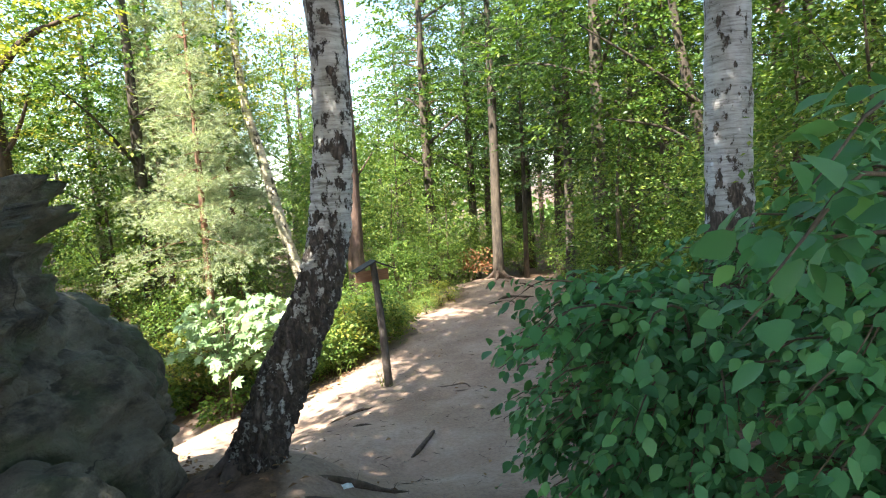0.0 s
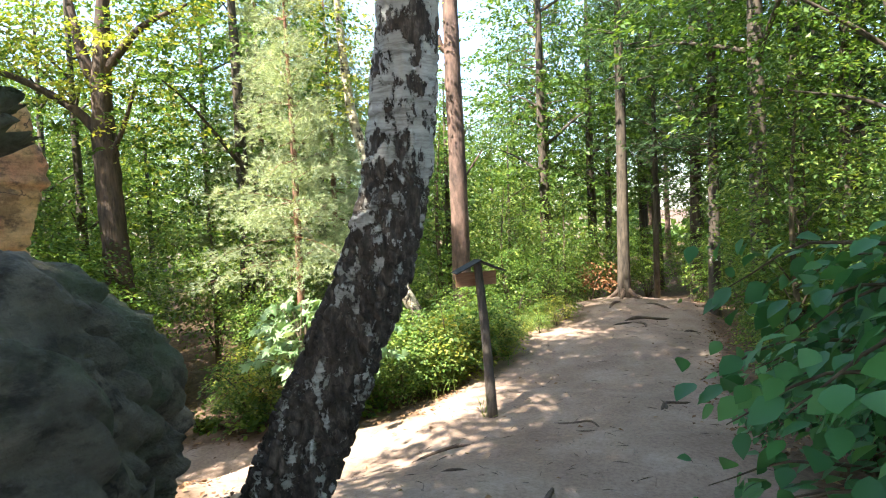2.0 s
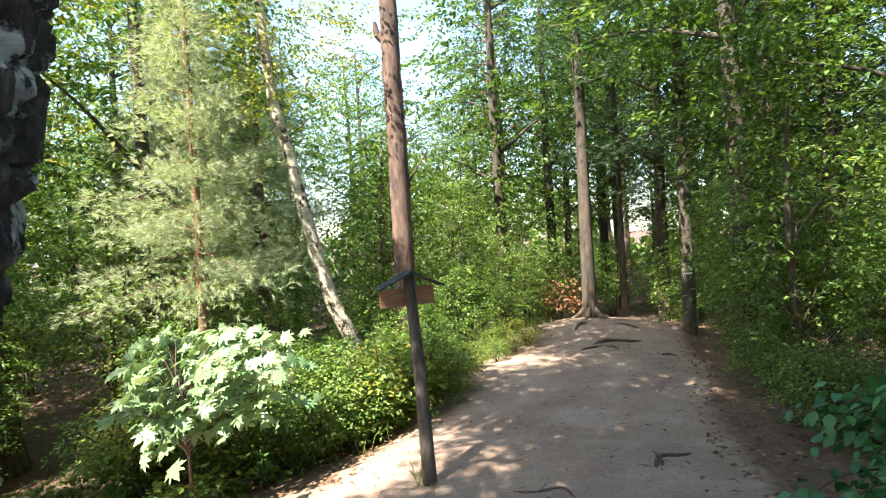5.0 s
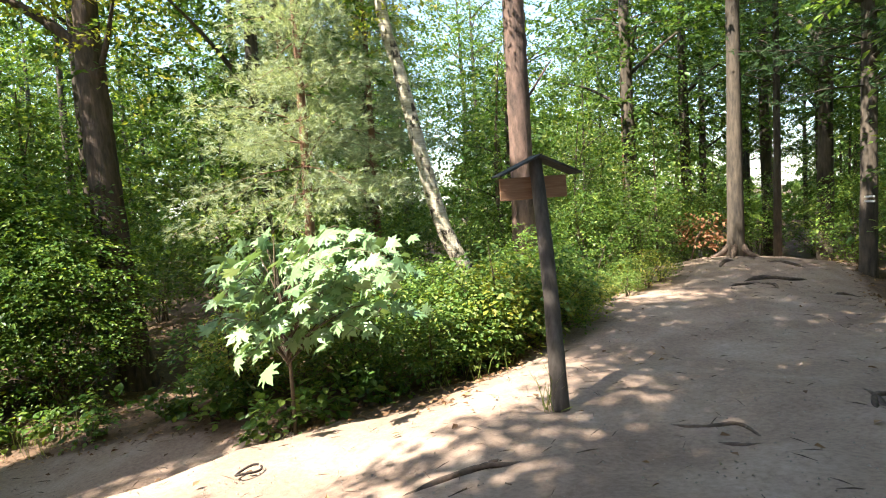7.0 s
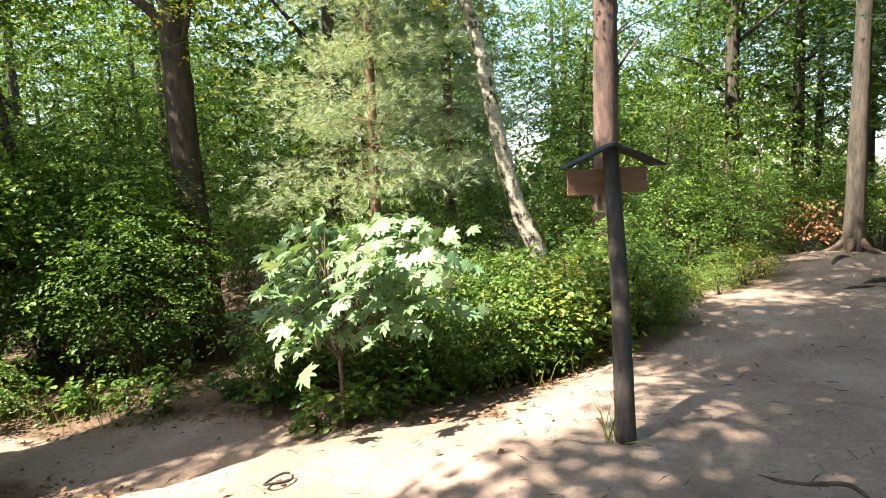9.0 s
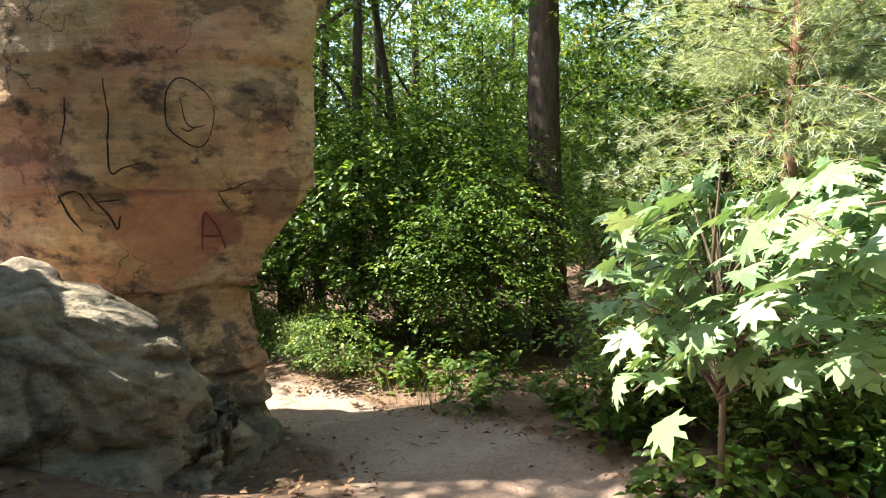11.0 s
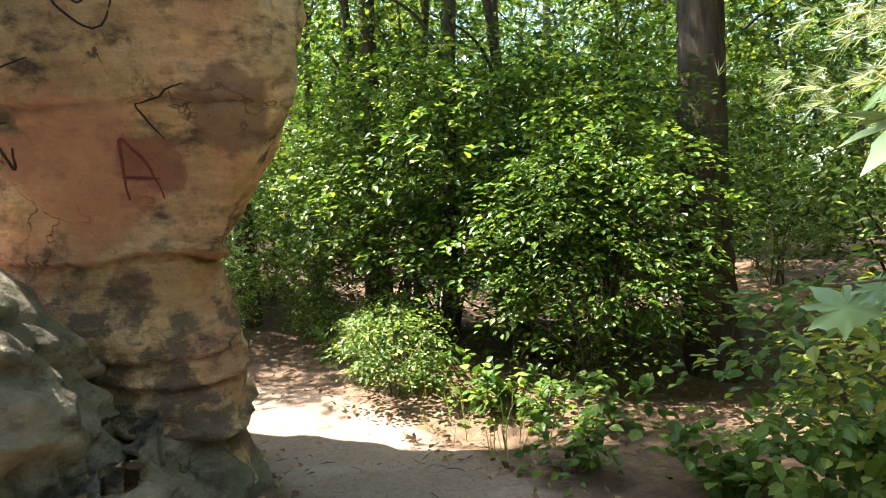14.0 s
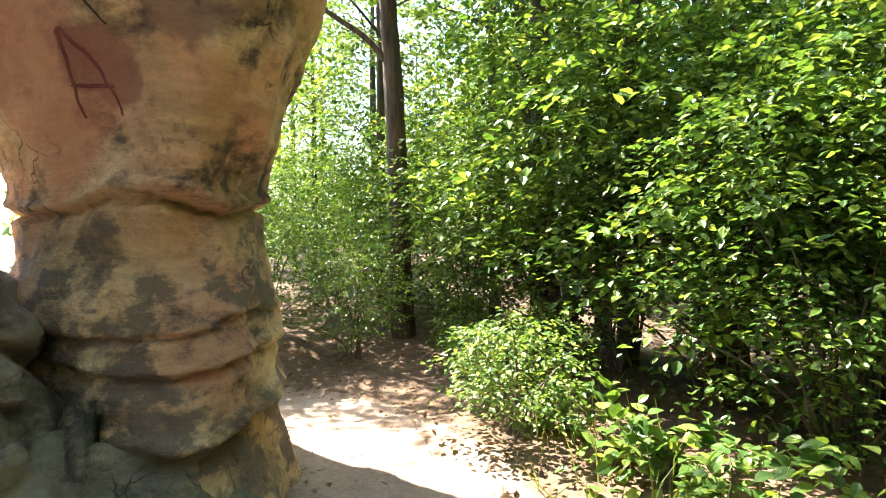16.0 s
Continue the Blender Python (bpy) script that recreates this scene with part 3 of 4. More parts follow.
# unseen outcrop, placed to throw shade on the pillar and lower track
rock("shading_rock", (-7.3, 2.6, 1.9), (1.7, 2.3, 3.1), 14, BOULDER, "large unseen sandstone outcrop behind the boulders, set to cast shade", 3.0, 0.08, 2.5, 0.2, None, 5, 0)


# ---- trees ----
def trunk_part(points, radii, mat, parent, sides=16, n=40, rough=0.035, seed=1, flare=0.0, name="trunk", label=""):
    rng = np.random.default_rng(seed)
    v, f = tube(points, radii, sides, n, rough, rng)
    return put(name, mesh_from(name, v, f, mat), parent, label)


def broadleaf(name, seed, height, r, bole, crown_r, leaf, size, count, per, mat, bark, label, lean=(0, 0), crown_low=None, category="tree"):
    """A broadleaved tree, standing at the origin: trunk, limbs and a crown of single leaves."""
    rng = np.random.default_rng(seed)
    t = thing(name, 0, 0, 0, label, category)
    top = np.array([lean[0], lean[1], height])
    mid = top * 0.5 + np.array([rng.uniform(-0.2, 0.2), rng.uniform(-0.2, 0.2), 0])
    trunk_part([(0, 0, -0.4), (0, 0, 0.15), mid, top], [r * 1.5, r * 1.1, r * 0.75, r * 0.2], bark, t, 12, 24, 0.03, seed)
    low = bole if crown_low is None else crown_low
    cz = (low + height) / 2
    centre = np.array([lean[0] * 0.6, lean[1] * 0.6, cz])
    c, p, out = sprays(rng, centre, (crown_r, crown_r, (height - low) / 2 * 1.1), count, per, 1.1)
    for k in range(9):
        tip = c[rng.integers(len(c))]
        h = min(max(tip[2] - rng.uniform(0.5, 1.6), 0.35 * bole), height * 0.9)
        start = np.array([lean[0], lean[1], 0]) * (h / height) + np.array([0, 0, h])
        v, f = tube([start, (start * 0.45 + tip * 0.55) + np.array([0, 0, 0.15]), tip], [r * 0.35, r * 0.18, r * 0.05], 6, 9)
        put("limb", mesh_from("limb", v, f, bark), t)
    v, f = scatter(leaf, p, size, rng, out, 0.2, 0.45, 0.35)
    put("crown", mesh_from("crown", v, f, mat, False), t)
    return t


def conifer(name, seed, height, r, bole, crown_r, count, mat, bark, label, length=0.16, droop=0.25):
    """A pine, standing at the origin: straight trunk, whorled boughs with needle tufts."""
    rng = np.random.default_rng(seed)
    t = thing(name, 0, 0, 0, label, "tree")
    trunk_part([(0, 0, -0.4), (0, 0, 0.1), (0.05, 0.03, height * 0.5), (0, 0, height)], [r * 1.35, r * 1.08, r * 0.75, r * 0.15], bark, t, 12, 26, 0.03, seed)
    tufts, outs, boughs = [], [], []
    z = bole
    while z < height:
        u = (z - bole) / (height - bole)
        reach = crown_r * (1 - 0.8 * u) * rng.uniform(0.7, 1.1)
        for k in range(5):
            a = rng.uniform(0, 2 * math.pi)
            d = np.array([math.cos(a), math.sin(a), 0])
            tip = np.array([0, 0, z + 0.12 * reach]) + d * reach * rng.uniform(0.55, 1.1) + np.array([0, 0, rng.uniform(-2.4, 1.4) * droop * reach])
            boughs.append(tube([(0, 0, z), (np.array([0, 0, z]) + tip) / 2 + np.array([0, 0, 0.1]), tip], [r * 0.15, r * 0.07, 0.003], 5, 7))
            m = max(6, int(count * reach / crown_r))
            w = rng.uniform(0.25, 1.0, m)
            side = np.cross(d, (0, 0, 1)) * (rng.standard_normal(m) * 0.26 * reach * w)[:, None]
            pts = np.array([0, 0, z]) * (1 - w)[:, None] + tip * w[:, None] + side + 0.1 * rng.standard_normal((m, 3))
            tufts.append(pts)
            outs.append(np.repeat(d[None], m, 0))
        z += rng.uniform(0.28, 0.45)
    v, f = joined(boughs)
    tagged(put("branchwork", mesh_from("branchwork", v, f, bark), t), kind="stuff")
    v, f = scatter(NEEDLES, np.vstack(tufts), length, rng, np.vstack(outs), -0.1, 0.5)
    put("crown", mesh_from("crown", v, f, mat, False), t)
    return t


def shrub(name, seed, height, radius, leaf, size, count, per, mat, label, stems=7, category="shrub", clump=0.5):
    """A many-stemmed shrub, standing at the origin."""
    rng = np.random.default_rng(seed)
    t = thing(name, 0, 0, 0, label, category)
    c, p, out = sprays(rng, (0, 0, height * 0.55), (radius, radius, height * 0.5), count, per, clump)
    for k in range(stems):
        tip = c[rng.integers(len(c))]
        v, f = tube([(rng.uniform(-0.12, 0.12), rng.uniform(-0.12, 0.12), -0.15), tip * np.array([0.35, 0.35, 0.55]), tip], [0.016, 0.011, 0.004], 5, 8)
        put("stem", mesh_from("stem", v, f, TWIG), t)
    v, f = scatter(leaf, p, size, rng, out, 0.2, 0.35, 0.3)
    put("leaves", mesh_from("leaves", v, f, mat, False), t)
    return t


def plant_at(master, x, y, turn=0, scale=1.0, sink=0.0, label="", group=""):
    ob = copy_thing(master, Matrix.Translation((x, y, gz(x, y) - sink)) @ pose(0, 0, 0, 0, 0, turn) @ Matrix.Scale(scale, 4))
    return tagged(ob, label, "", group)


def stand(master, spots, group="", sink=0.0):
    """The master at the first of the spots (x, y, turn, scale), copies of it at the others."""
    for k, (x, y, turn, s) in enumerate(spots):
        m = Matrix.Translation((x, y, gz(x, y) - sink)) @ pose(0, 0, 0, 0, 0, turn)
        if k == 0:
            first = (m, s)
            continue
        ob = copy_thing(master, m)
        ob.scale = (s, s, s)
        tagged(ob, group=group)
    master.matrix_basis = first[0]
    master.scale = (first[1],) * 3
    tagged(master, group=group)


def bent_tree(name, points, radii, mat, label, seed, sides=18, n=60, rough=0.04):
    """A tree whose trunk follows a curve in the world; its object stands at the curve's foot."""
    x, y, z = points[0]
    t = thing(name, x, y, z, label, "tree")
    trunk_part([(a - x, b - y, c - z) for a, b, c in points], radii, mat, t, sides, n, rough, seed)
    return t


def crown_for(t, centre, radii, count, per, size, mat, seed, leaf=OVATE, spread=0.34):
    rng = np.random.default_rng(seed)
    c, p, out = sprays(rng, centre, radii, count, per, 0.9)
    v, f = scatter(leaf, p, size, rng, out, 0.2, 0.45, 0.35)
    put("crown", mesh_from("crown", v, f, mat, False), t)
    return c


def limb_for(t, points, radii, mat, sides=8, n=14):
    v, f = tube(points, radii, sides, n)
    put("limb", mesh_from("limb", v, f, mat), t)


# near birch: leans out of the rock's foot, then bends upright
birch = thing("birch_tree", -1.81, 3.82, 0.85, "leaning old birch with dark cracked bark at its foot", "tree")


def birch_trunk():
    c = [(-1.81, 3.82, 0.75), (-1.66, 3.8, 1.2), (-1.36, 3.8, 1.88), (-1.1, 3.8, 2.46), (-0.97, 3.8, 3.1), (-0.92, 3.8, 3.83), (-0.95, 3.8, 4.67), (-1.2, 3.9, 7.0), (-1.2, 4.0, 11.0)]
    v, f = tube([(a - c[0][0], b - c[0][1], z - 0.85) for a, b, z in c], [0.27, 0.195, 0.172, 0.158, 0.146, 0.137, 0.13, 0.1, 0.03], 72, 520)
    mid = np.repeat(v.reshape(520, 72, 3).mean(1), 72, 0)
    out = v - mid
    out /= np.linalg.norm(out, axis=1)[:, None]
    for k in range(len(v)):
        p = Vector(v[k])
        plate = noise.voronoi(Vector((p.x * 24, p.y * 24, p.z * 9.0)) + 0.9 * noise.noise_vector(p * 7))[0]
        age = max(0.0, min(1.0, 1.25 - p.z / 2.9))
        h = min((plate[1] - plate[0]) * 3.2, 1.0) * 0.044 * age + 0.012 * noise.noise(p * 9)
        v[k] += out[k] * (h - 0.014 * age)
    return put("trunk", mesh_from("trunk", v, f, BIRCH_NEAR), birch)


birch_stem = birch_trunk()
for k, (dx, dy, dz) in enumerate([(-0.5, -0.45, -0.12), (0.55, -0.5, -0.35), (0.75, 0.1, -0.45), (-0.15, -0.75, -0.2), (0.3, 0.5, -0.5)]):
    v, f = tube([(0.0, 0, 0.25), (dx * 0.4, dy * 0.4, 0.12), (dx, dy, dz)], [0.12, 0.08, 0.03], 8, 12, 0.06, np.random.default_rng(k))
    put("root", mesh_from("root", v, f, ROOT), birch_stem, "bare root flaring from the foot")
# lobes after the first are added above view to shade path and crest
for k, (centre, radii, count) in enumerate([((0.9, -0.2, 8.6), (3.0, 2.6, 2.4), 460), ((-0.7, 2.8, 8.5), (2.4, 2.5, 1.7), 480), ((0.5, 4.6, 10.8), (2.8, 2.7, 1.8), 540), ((-0.9, 6.2, 11.0), (2.4, 2.4, 1.6), 460), ((-1.9, 1.6, 8.8), (1.6, 1.8, 1.4), 190), ((-2.8, 3.0, 9.15), (1.6, 1.6, 1.4), 190)]):
    crown_for(birch, centre, radii, count, 24, 0.14, LEAF_TREE, 21 + 300 * k)
    limb_for(birch, [(0.62, 0.1, 5.0 + 0.7 * k), (0.4 * centre[0] + 0.4, 0.45 * centre[1], 6.6 + 0.5 * k), (centre[0], centre[1], centre[2])], [0.06, 0.045, 0.015], BIRCH_NEAR)

# stout pale birch behind the bush
b2 = bent_tree("birch_tree", [(3.2, 5.5, 0.1), (3.2, 5.5, 2.4), (3.2, 5.5, 5.0), (3.3, 5.6, 11)], [0.34, 0.25, 0.235, 0.05], BIRCH_GREY, "stout pale birch behind the leafy bush", 5, 20, 60, 0.04)
crown_for(b2, (-0.2, 0.2, 9.2), (2.2, 2.2, 2.2), 150, 24, 0.14, LEAF_TREE, 22)

# reddish pine behind the sign
pine = bent_tree("pine_tree", [(-1.75, 15.76, -1.5), (-1.72, 15.76, 1.0), (-1.7, 15.76, 4.0), (-1.72, 15.76, 6.8), (-1.65, 15.8, 14)], [0.26, 0.23, 0.215, 0.2, 0.1], PINE, "tall straight pine with reddish plated bark", 7, 18, 70, 0.045)
limb_for(pine, [(0.1, 0, 4.9), (0.45, 0, 5.4), (0.7, 0.0, 5.75)], [0.03, 0.022, 0.012], PINE)
limb_for(pine, [(-0.1, 0, 8.2), (-0.24, 0, 8.35), (-0.28, 0.0, 8.6)], [0.1, 0.08, 0.04], PINE)

# slender leaning birch
lb = bent_tree("birch_tree", [(-2.65, 15.7, -1.4), (-2.8, 15.7, -0.1), (-3.35, 15.7, 1.2), (-3.7, 15.7, 2.6), (-4.05, 15.7, 4.3), (-4.4, 15.7, 6.0), (-4.7, 15.7, 11)], [0.19, 0.17, 0.16, 0.145, 0.13, 0.12, 0.03], BIRCH_TAN, "slender leaning birch among the undergrowth", 9, 14, 70, 0.04)
crown_for(lb, (-1.4, 0.0, 9.0), (1.9, 1.8, 3.0), 200, 24, 0.1, LEAF_YELLOW, 23)

# oak with a forked top
oak = bent_tree("oak_tree", [(-9.1, 13.6, -1.9), (-9.3, 13.6, 0.0), (-9.45, 13.6, 2.2), (-9.6, 13.7, 4.6), (-9.55, 13.7, 6.3), (-9.2, 13.8, 10.5)], [0.36, 0.31, 0.28, 0.26, 0.2, 0.06], OAK, "oak with deeply furrowed brown bark and forked limbs", 11, 16, 70, 0.05)
limb_for(oak, [(-0.5, 0.1, 6.6), (-1.2, 0.0, 7.4), (-2.6, -0.3, 8.2), (-4.0, -0.5, 8.4)], [0.13, 0.1, 0.07, 0.03], OAK)
limb_for(oak, [(-0.45, 0.1, 7.6), (-0.9, 0.1, 8.6), (-1.3, 0.2, 10.5)], [0.17, 0.13, 0.05], OAK)
limb_for(oak, [(-0.4, 0.1, 8.1), (0.6, 0.0, 9.0), (1.8, -0.1, 9.4)], [0.11, 0.08, 0.03], OAK)
limb_for(oak, [(-0.4, 0.1, 6.2), (0.3, -0.3, 6.9), (0.9, -0.6, 7.9)], [0.07, 0.05, 0.015], OAK)
crown_for(oak, (-0.5, 0.0, 9.6), (3.4, 2.6, 2.6), 200, 26, 0.13, LEAF_YELLOW, 24)
crown_for(oak, (1.2, -0.6, 6.6), (1.2, 0.9, 1.0), 22, 16, 0.12, LEAF_YELLOW, 25)

# young pine with a pale needle haze
young = conifer("pine_tree", 31, 9.0, 0.085, 2.7, 1.85, 120, NEEDLE, PINE_RED, "young pine with pale feathery needles and bare lower trunk", 0.17, 0.2)
stand(young, [(-4.75, 12.5, 40, 1.0), (-7.0, 16.5, 160, 1.25), (-5.6, 18.0, 280, 1.2)], "young pines below the path")

# pines and dark trunks round the crest
def crest_pine(name, x, y, r, h, mat, label, seed, bole=5.0, cr=2.2, needles=NEEDLE_DARK):
    t = conifer(name, seed, h, r, bole, cr, 34, needles, mat, label, 0.22, 0.15)
    t.matrix_basis = pose(x, y, gz(x, y))
    return t


tree_d = crest_pine("pine_tree", 2.75, 18.4, 0.175, 13, DARK_BARK, "dark-barked tree at the crest of the path", 41, 6.0)
for a in range(5):
    ang = a * 1.3 + 0.4
    v, f = tube([(0, 0, 0.35), (0.3 * math.cos(ang), 0.3 * math.sin(ang), 0.06), (0.6 * math.cos(ang), 0.6 * math.sin(ang), -0.06)], [0.1, 0.06, 0.02], 7, 10)
    put("root", mesh_from("root", v, f, ROOT), [o for o in tree_d.children if o.name.startswith("trunk")][0])
blaze_tree = crest_pine("pine_tree", 4.75, 16.9, 0.15, 13, DARK_BARK, "dark pine trunk with a painted white trail blaze", 43, 3.6, 2.4)
bm = bmesh.new()
for dz in (0.0, 0.09):
    r_ = bmesh.ops.create_cube(bm, size=1, matrix=Matrix.Translation((-0.06, -0.2, 1.42 + dz)) @ Matrix.Diagonal((0.16, 0.05, 0.035, 1)))
part("trail_blaze", bm, WHITE_PAINT, [o for o in blaze_tree.children if o.name.startswith("trunk")][0], "white painted trail blaze bars")
crest_pine("pine_tree", 3.95, 19.6, 0.09, 12, DARK_BARK, "thin reddish pine trunk past the crest", 45, 4.5)
crest_pine("pine_tree", 0.85, 24.0, 0.17, 16, PINE_RED, "tall orange-barked pine in the woods", 47, 7.0)
crest_pine("pine_tree", 6.9, 15.0, 0.14, 12, DARK_BARK, "dark slender pine in the shade", 49, 3.0, 2.6)
crest_pine("pine_tree", 8.6, 17.5, 0.17, 14, DARK_BARK, "dark pine in the shade", 51, 3.0, 2.6)

# trees along the lower track
wt1 = bent_tree("forest_tree", [(-13.8, 8.15, -1.8), (-13.8, 8.1, 0.0), (-13.75, 8.05, 2.2), (-13.8, 7.95, 4.5), (-13.7, 8.1, 9.0)], [0.2, 0.165, 0.15, 0.13, 0.04], OAK, "brown-barked tree beside the lower track", 57, 14, 50)
limb_for(wt1, [(0.05, 0.0, 4.4), (0.1, -0.5, 5.0), (0.2, -1.2, 5.5), (0.2, -2.0, 6.4)], [0.06, 0.05, 0.035, 0.012], OAK)
crown_for(wt1, (0, 0.6, 8.0), (2.2, 2.2, 2.0), 130, 22, 0.12, LEAF_SHRUB, 58)
for k, (x, y, lean, r) in enumerate([(-11.7, 11.0, 0.15, 0.11), (-13.6, 10.2, -0.5, 0.1), (-12.2, 12.4, -0.9, 0.09), (-14.6, 11.4, 0.4, 0.12)]):
    sl = bent_tree("slender_tree", [(x, y, gz(x, y) - 0.3), (x, y + lean * 0.1, 1.0), (x, y + lean * 0.5, 3.5), (x, y + lean, 6.0), (x, y + lean * 1.6, 9.0)], [r * 1.3, r, r * 0.85, r * 0.6, r * 0.2], DARK_BARK, "slender dark trunk in the thicket", 580 + k, 10, 40)
    limb_for(sl, [(0, lean * 0.3, 4.2), (0.3, lean * 0.3 - 0.6, 4.9), (0.5, lean * 0.3 - 1.5, 5.2)], [r * 0.4, r * 0.25, r * 0.08], DARK_BARK)
    crown_for(sl, (0, lean, 8.0), (1.7, 1.7, 1.8), 80, 20, 0.12, LEAF_SHRUB, 590 + k)

# unseen tree added behind the pillar to shade the lower track
ht = bent_tree("forest_tree", [(-10.9, 3.6, -1.5), (-10.9, 3.7, 2.0), (-10.8, 4.0, 6.0), (-10.8, 4.4, 10.5)], [0.2, 0.16, 0.12, 0.04], DARK_BARK, "unseen tall tree added behind the sandstone pillar for shade", 97, 12, 40)
crown_for(ht, (0.2, 0.9, 11.2), (2.5, 2.5, 2.2), 430, 24, 0.13, LEAF_TREE, 98)

# slanting dark tree over the bend
slant = bent_tree("slanting_tree", [(6.2, 10.5, -0.1), (6.0, 10.6, 2.5), (5.4, 10.7, 5.0), (4.9, 10.8, 8.0)], [0.15, 0.12, 0.1, 0.04], DARK_BARK, "dark slanting tree beside the path", 53, 12, 40)
limb_for(slant, [(-0.3, 0.1, 3.4), (-1.2, 0.1, 4.1), (-2.4, 0.2, 4.4)], [0.05, 0.035, 0.012], DARK_BARK)
limb_for(slant, [(-0.6, 0.1, 4.6), (-1.8, 0.0, 5.4), (-3.0, 0.1, 6.2)], [0.05, 0.035, 0.012], DARK_BARK)
crown_for(slant, (-1.6, 0.2, 5.6), (2.2, 1.8, 1.8), 200, 20, 0.1, LEAF_TREE, 55)

# ---- masters of the repeated woods ----
oakish = broadleaf("forest_tree", 61, 13, 0.17, 3.5, 2.8, OVATE, 0.15, 300, 30, LEAF_TREE, DARK_BARK, "broadleaved forest tree with a dense green crown")
broad = broadleaf("forest_tree", 68, 13, 0.17, 4.2, 3.0, OVATE, 0.17, 620, 26, LEAF_TREE, DARK_BARK, "unseen broadleaved tree added with a thick crown for shade")
lightish = broadleaf("forest_tree", 62, 11, 0.12, 2.2, 2.4, OVATE, 0.14, 260, 30, LEAF_SHRUB, DARK_BARK, "slender broadleaved tree with light green leaves")
under = broadleaf("understorey_tree", 63, 5.5, 0.06, 0.8, 1.8, OVATE, 0.12, 230, 20, LEAF_SHRUB, TWIG, "young understorey tree with layered green leaves")
darkpine = conifer("pine_tree", 64, 15, 0.17, 4.0, 2.6, 34, NEEDLE_DARK, PINE, "tall forest pine with dark needles", 0.26, 0.1)
hazel = shrub("hazel_shrub", 65, 3.0, 1.4, OVAL, 0.075, 340, 17, LEAF_HAZEL, "dense hazel shrub with fresh green leaves", 9)
low = shrub("low_shrub", 66, 1.1, 0.7, OVAL, 0.062, 130, 13, LEAF_SHRUB, "low leafy shrub at the edge of the path", 7, "shrub", 0.32)
yellow = shrub("low_shrub", 67, 0.95, 0.65, OVAL, 0.058, 100, 12, LEAF_YELLOW, "low sunlit yellow-green shrub", 7, "shrub", 0.3)

rng = np.random.default_rng(70)


def keep(x, y):
    """True where no trunk stands in the way of the track, the rocks or the open light."""
    if float(trodden(x, y)) > 0.0:
        return False
    if -9.5 < x < 1.5 and -3.0 < y < 11.0:
        return False
    return True


wood, light, underwood, pines, shade = [], [], [], [], []
for x0 in np.arange(-42, 34, 4.3):
    for y0 in np.arange(11, 46, 4.3):
        x, y = x0 + rng.uniform(-1.5, 1.5), y0 + rng.uniform(-1.5, 1.5)
        d = math.hypot(x + 1, y - 5)
        if not keep(x, y) or d < 11.5:
            continue
        k = rng.integers(4)
        (wood, light, light if x < 1 else pines, underwood)[k].append((x, y, rng.uniform(0, 360), rng.uniform(0.8, 1.25)))
for x0 in np.arange(-40, -10, 4.0):
    for y0 in np.arange(-4, 11, 4.0):
        x, y = x0 + rng.uniform(-1.4, 1.4), y0 + rng.uniform(-1.4, 1.4)
        if keep(x, y) and x < -13 and y > 8.5 + 0.42 * (x + 4.7):
            (light, light, underwood)[rng.integers(3)].append((x, y, rng.uniform(0, 360), rng.uniform(0.7, 1.1)))
# woods added behind the start, mostly unseen, whose shade falls on the track
for x, y in [(-0.4, -6.5), (2.4, -6), (5.8, -4), (4.5, -9), (-0.2, -10.5), (8.5, -1), (9, 4), (7.5, 7.5), (9.5, 11), (11.5, 7), (2.2, -12.5), (7.8, -7), (12.5, 0), (4.9, 14.4)]:
    wood.append((x, y, rng.uniform(0, 360), rng.uniform(1.0, 1.2)))
# smaller unseen trees, added to shade the rocks and the near birch
for x, y, s in [(-2.4, -1.2, 0.85), (-8.9, -0.6, 0.8), (-3.0, -1.6, 0.68), (-5.0, -2.8, 0.66), (-1.9, -2.6, 0.8), (-4.0, -4.6, 0.75), (-7.5, -2.5, 0.62)]:
    wood.append((x, y, rng.uniform(0, 360), s))
for x, y in [(-2.5, 21), (0.8, 20.8), (3.0, 26), (6.0, 22.5), (1.2, 28), (-1.2, 31), (4.4, 31), (7.6, 27), (9.4, 21.5), (-3.6, 27), (6.8, 34), (10.5, 31), (-7.6, 23)]:
    wood.append((x, y, rng.uniform(0, 360), rng.uniform(0.95, 1.3)))
# unseen trees, added where their crowns throw shade on the track
shade = [(-4.3, 0.7, 40, 1.0), (-3.6, -0.9, 110, 1.4), (-0.6, -3.0, 130, 1.1), (1.6, -3.6, 200, 1.15), (-2.3, -1.4, 310, 0.88)]
stand(broad, shade, "dense trees that shade the track")
# lower trees where the sky shows between the pines
for trees in (wood, light, pines):
    for k, (x, y, turn, s) in enumerate(trees):
        if y > 17.5 and abs(x + 0.48 + 0.07 * (y - 1.9)) < 2.4:
            trees[k] = (x, y, turn, 0.68)
stand(oakish, wood, "broadleaved trees of the wood")
stand(lightish, light, "slender trees of the wood")
stand(darkpine, pines, "pines of the wood")
for x, y, s in [(-12.5, 10.5, 1.0), (-8.2, 15.5, 1.0), (-12.0, 14.2, 1.1), (-6.4, 14.6, 0.8), (5.3, 13.4, 0.8), (7.5, 12.2, 0.9), (6.8, 18.5, 0.9), (-0.6, 18.2, 0.7), (1.2, 19.6, 0.7), (5.0, 8.6, 0.75), (5.3, 7.3, 0.9), (4.5, 5.2, 0.8), (6.0, 6.2, 1.0), (4.4, 11.6, 0.9)]:
    underwood.append((x, y, rng.uniform(0, 360), s))
stand(under, underwood, "understorey trees")

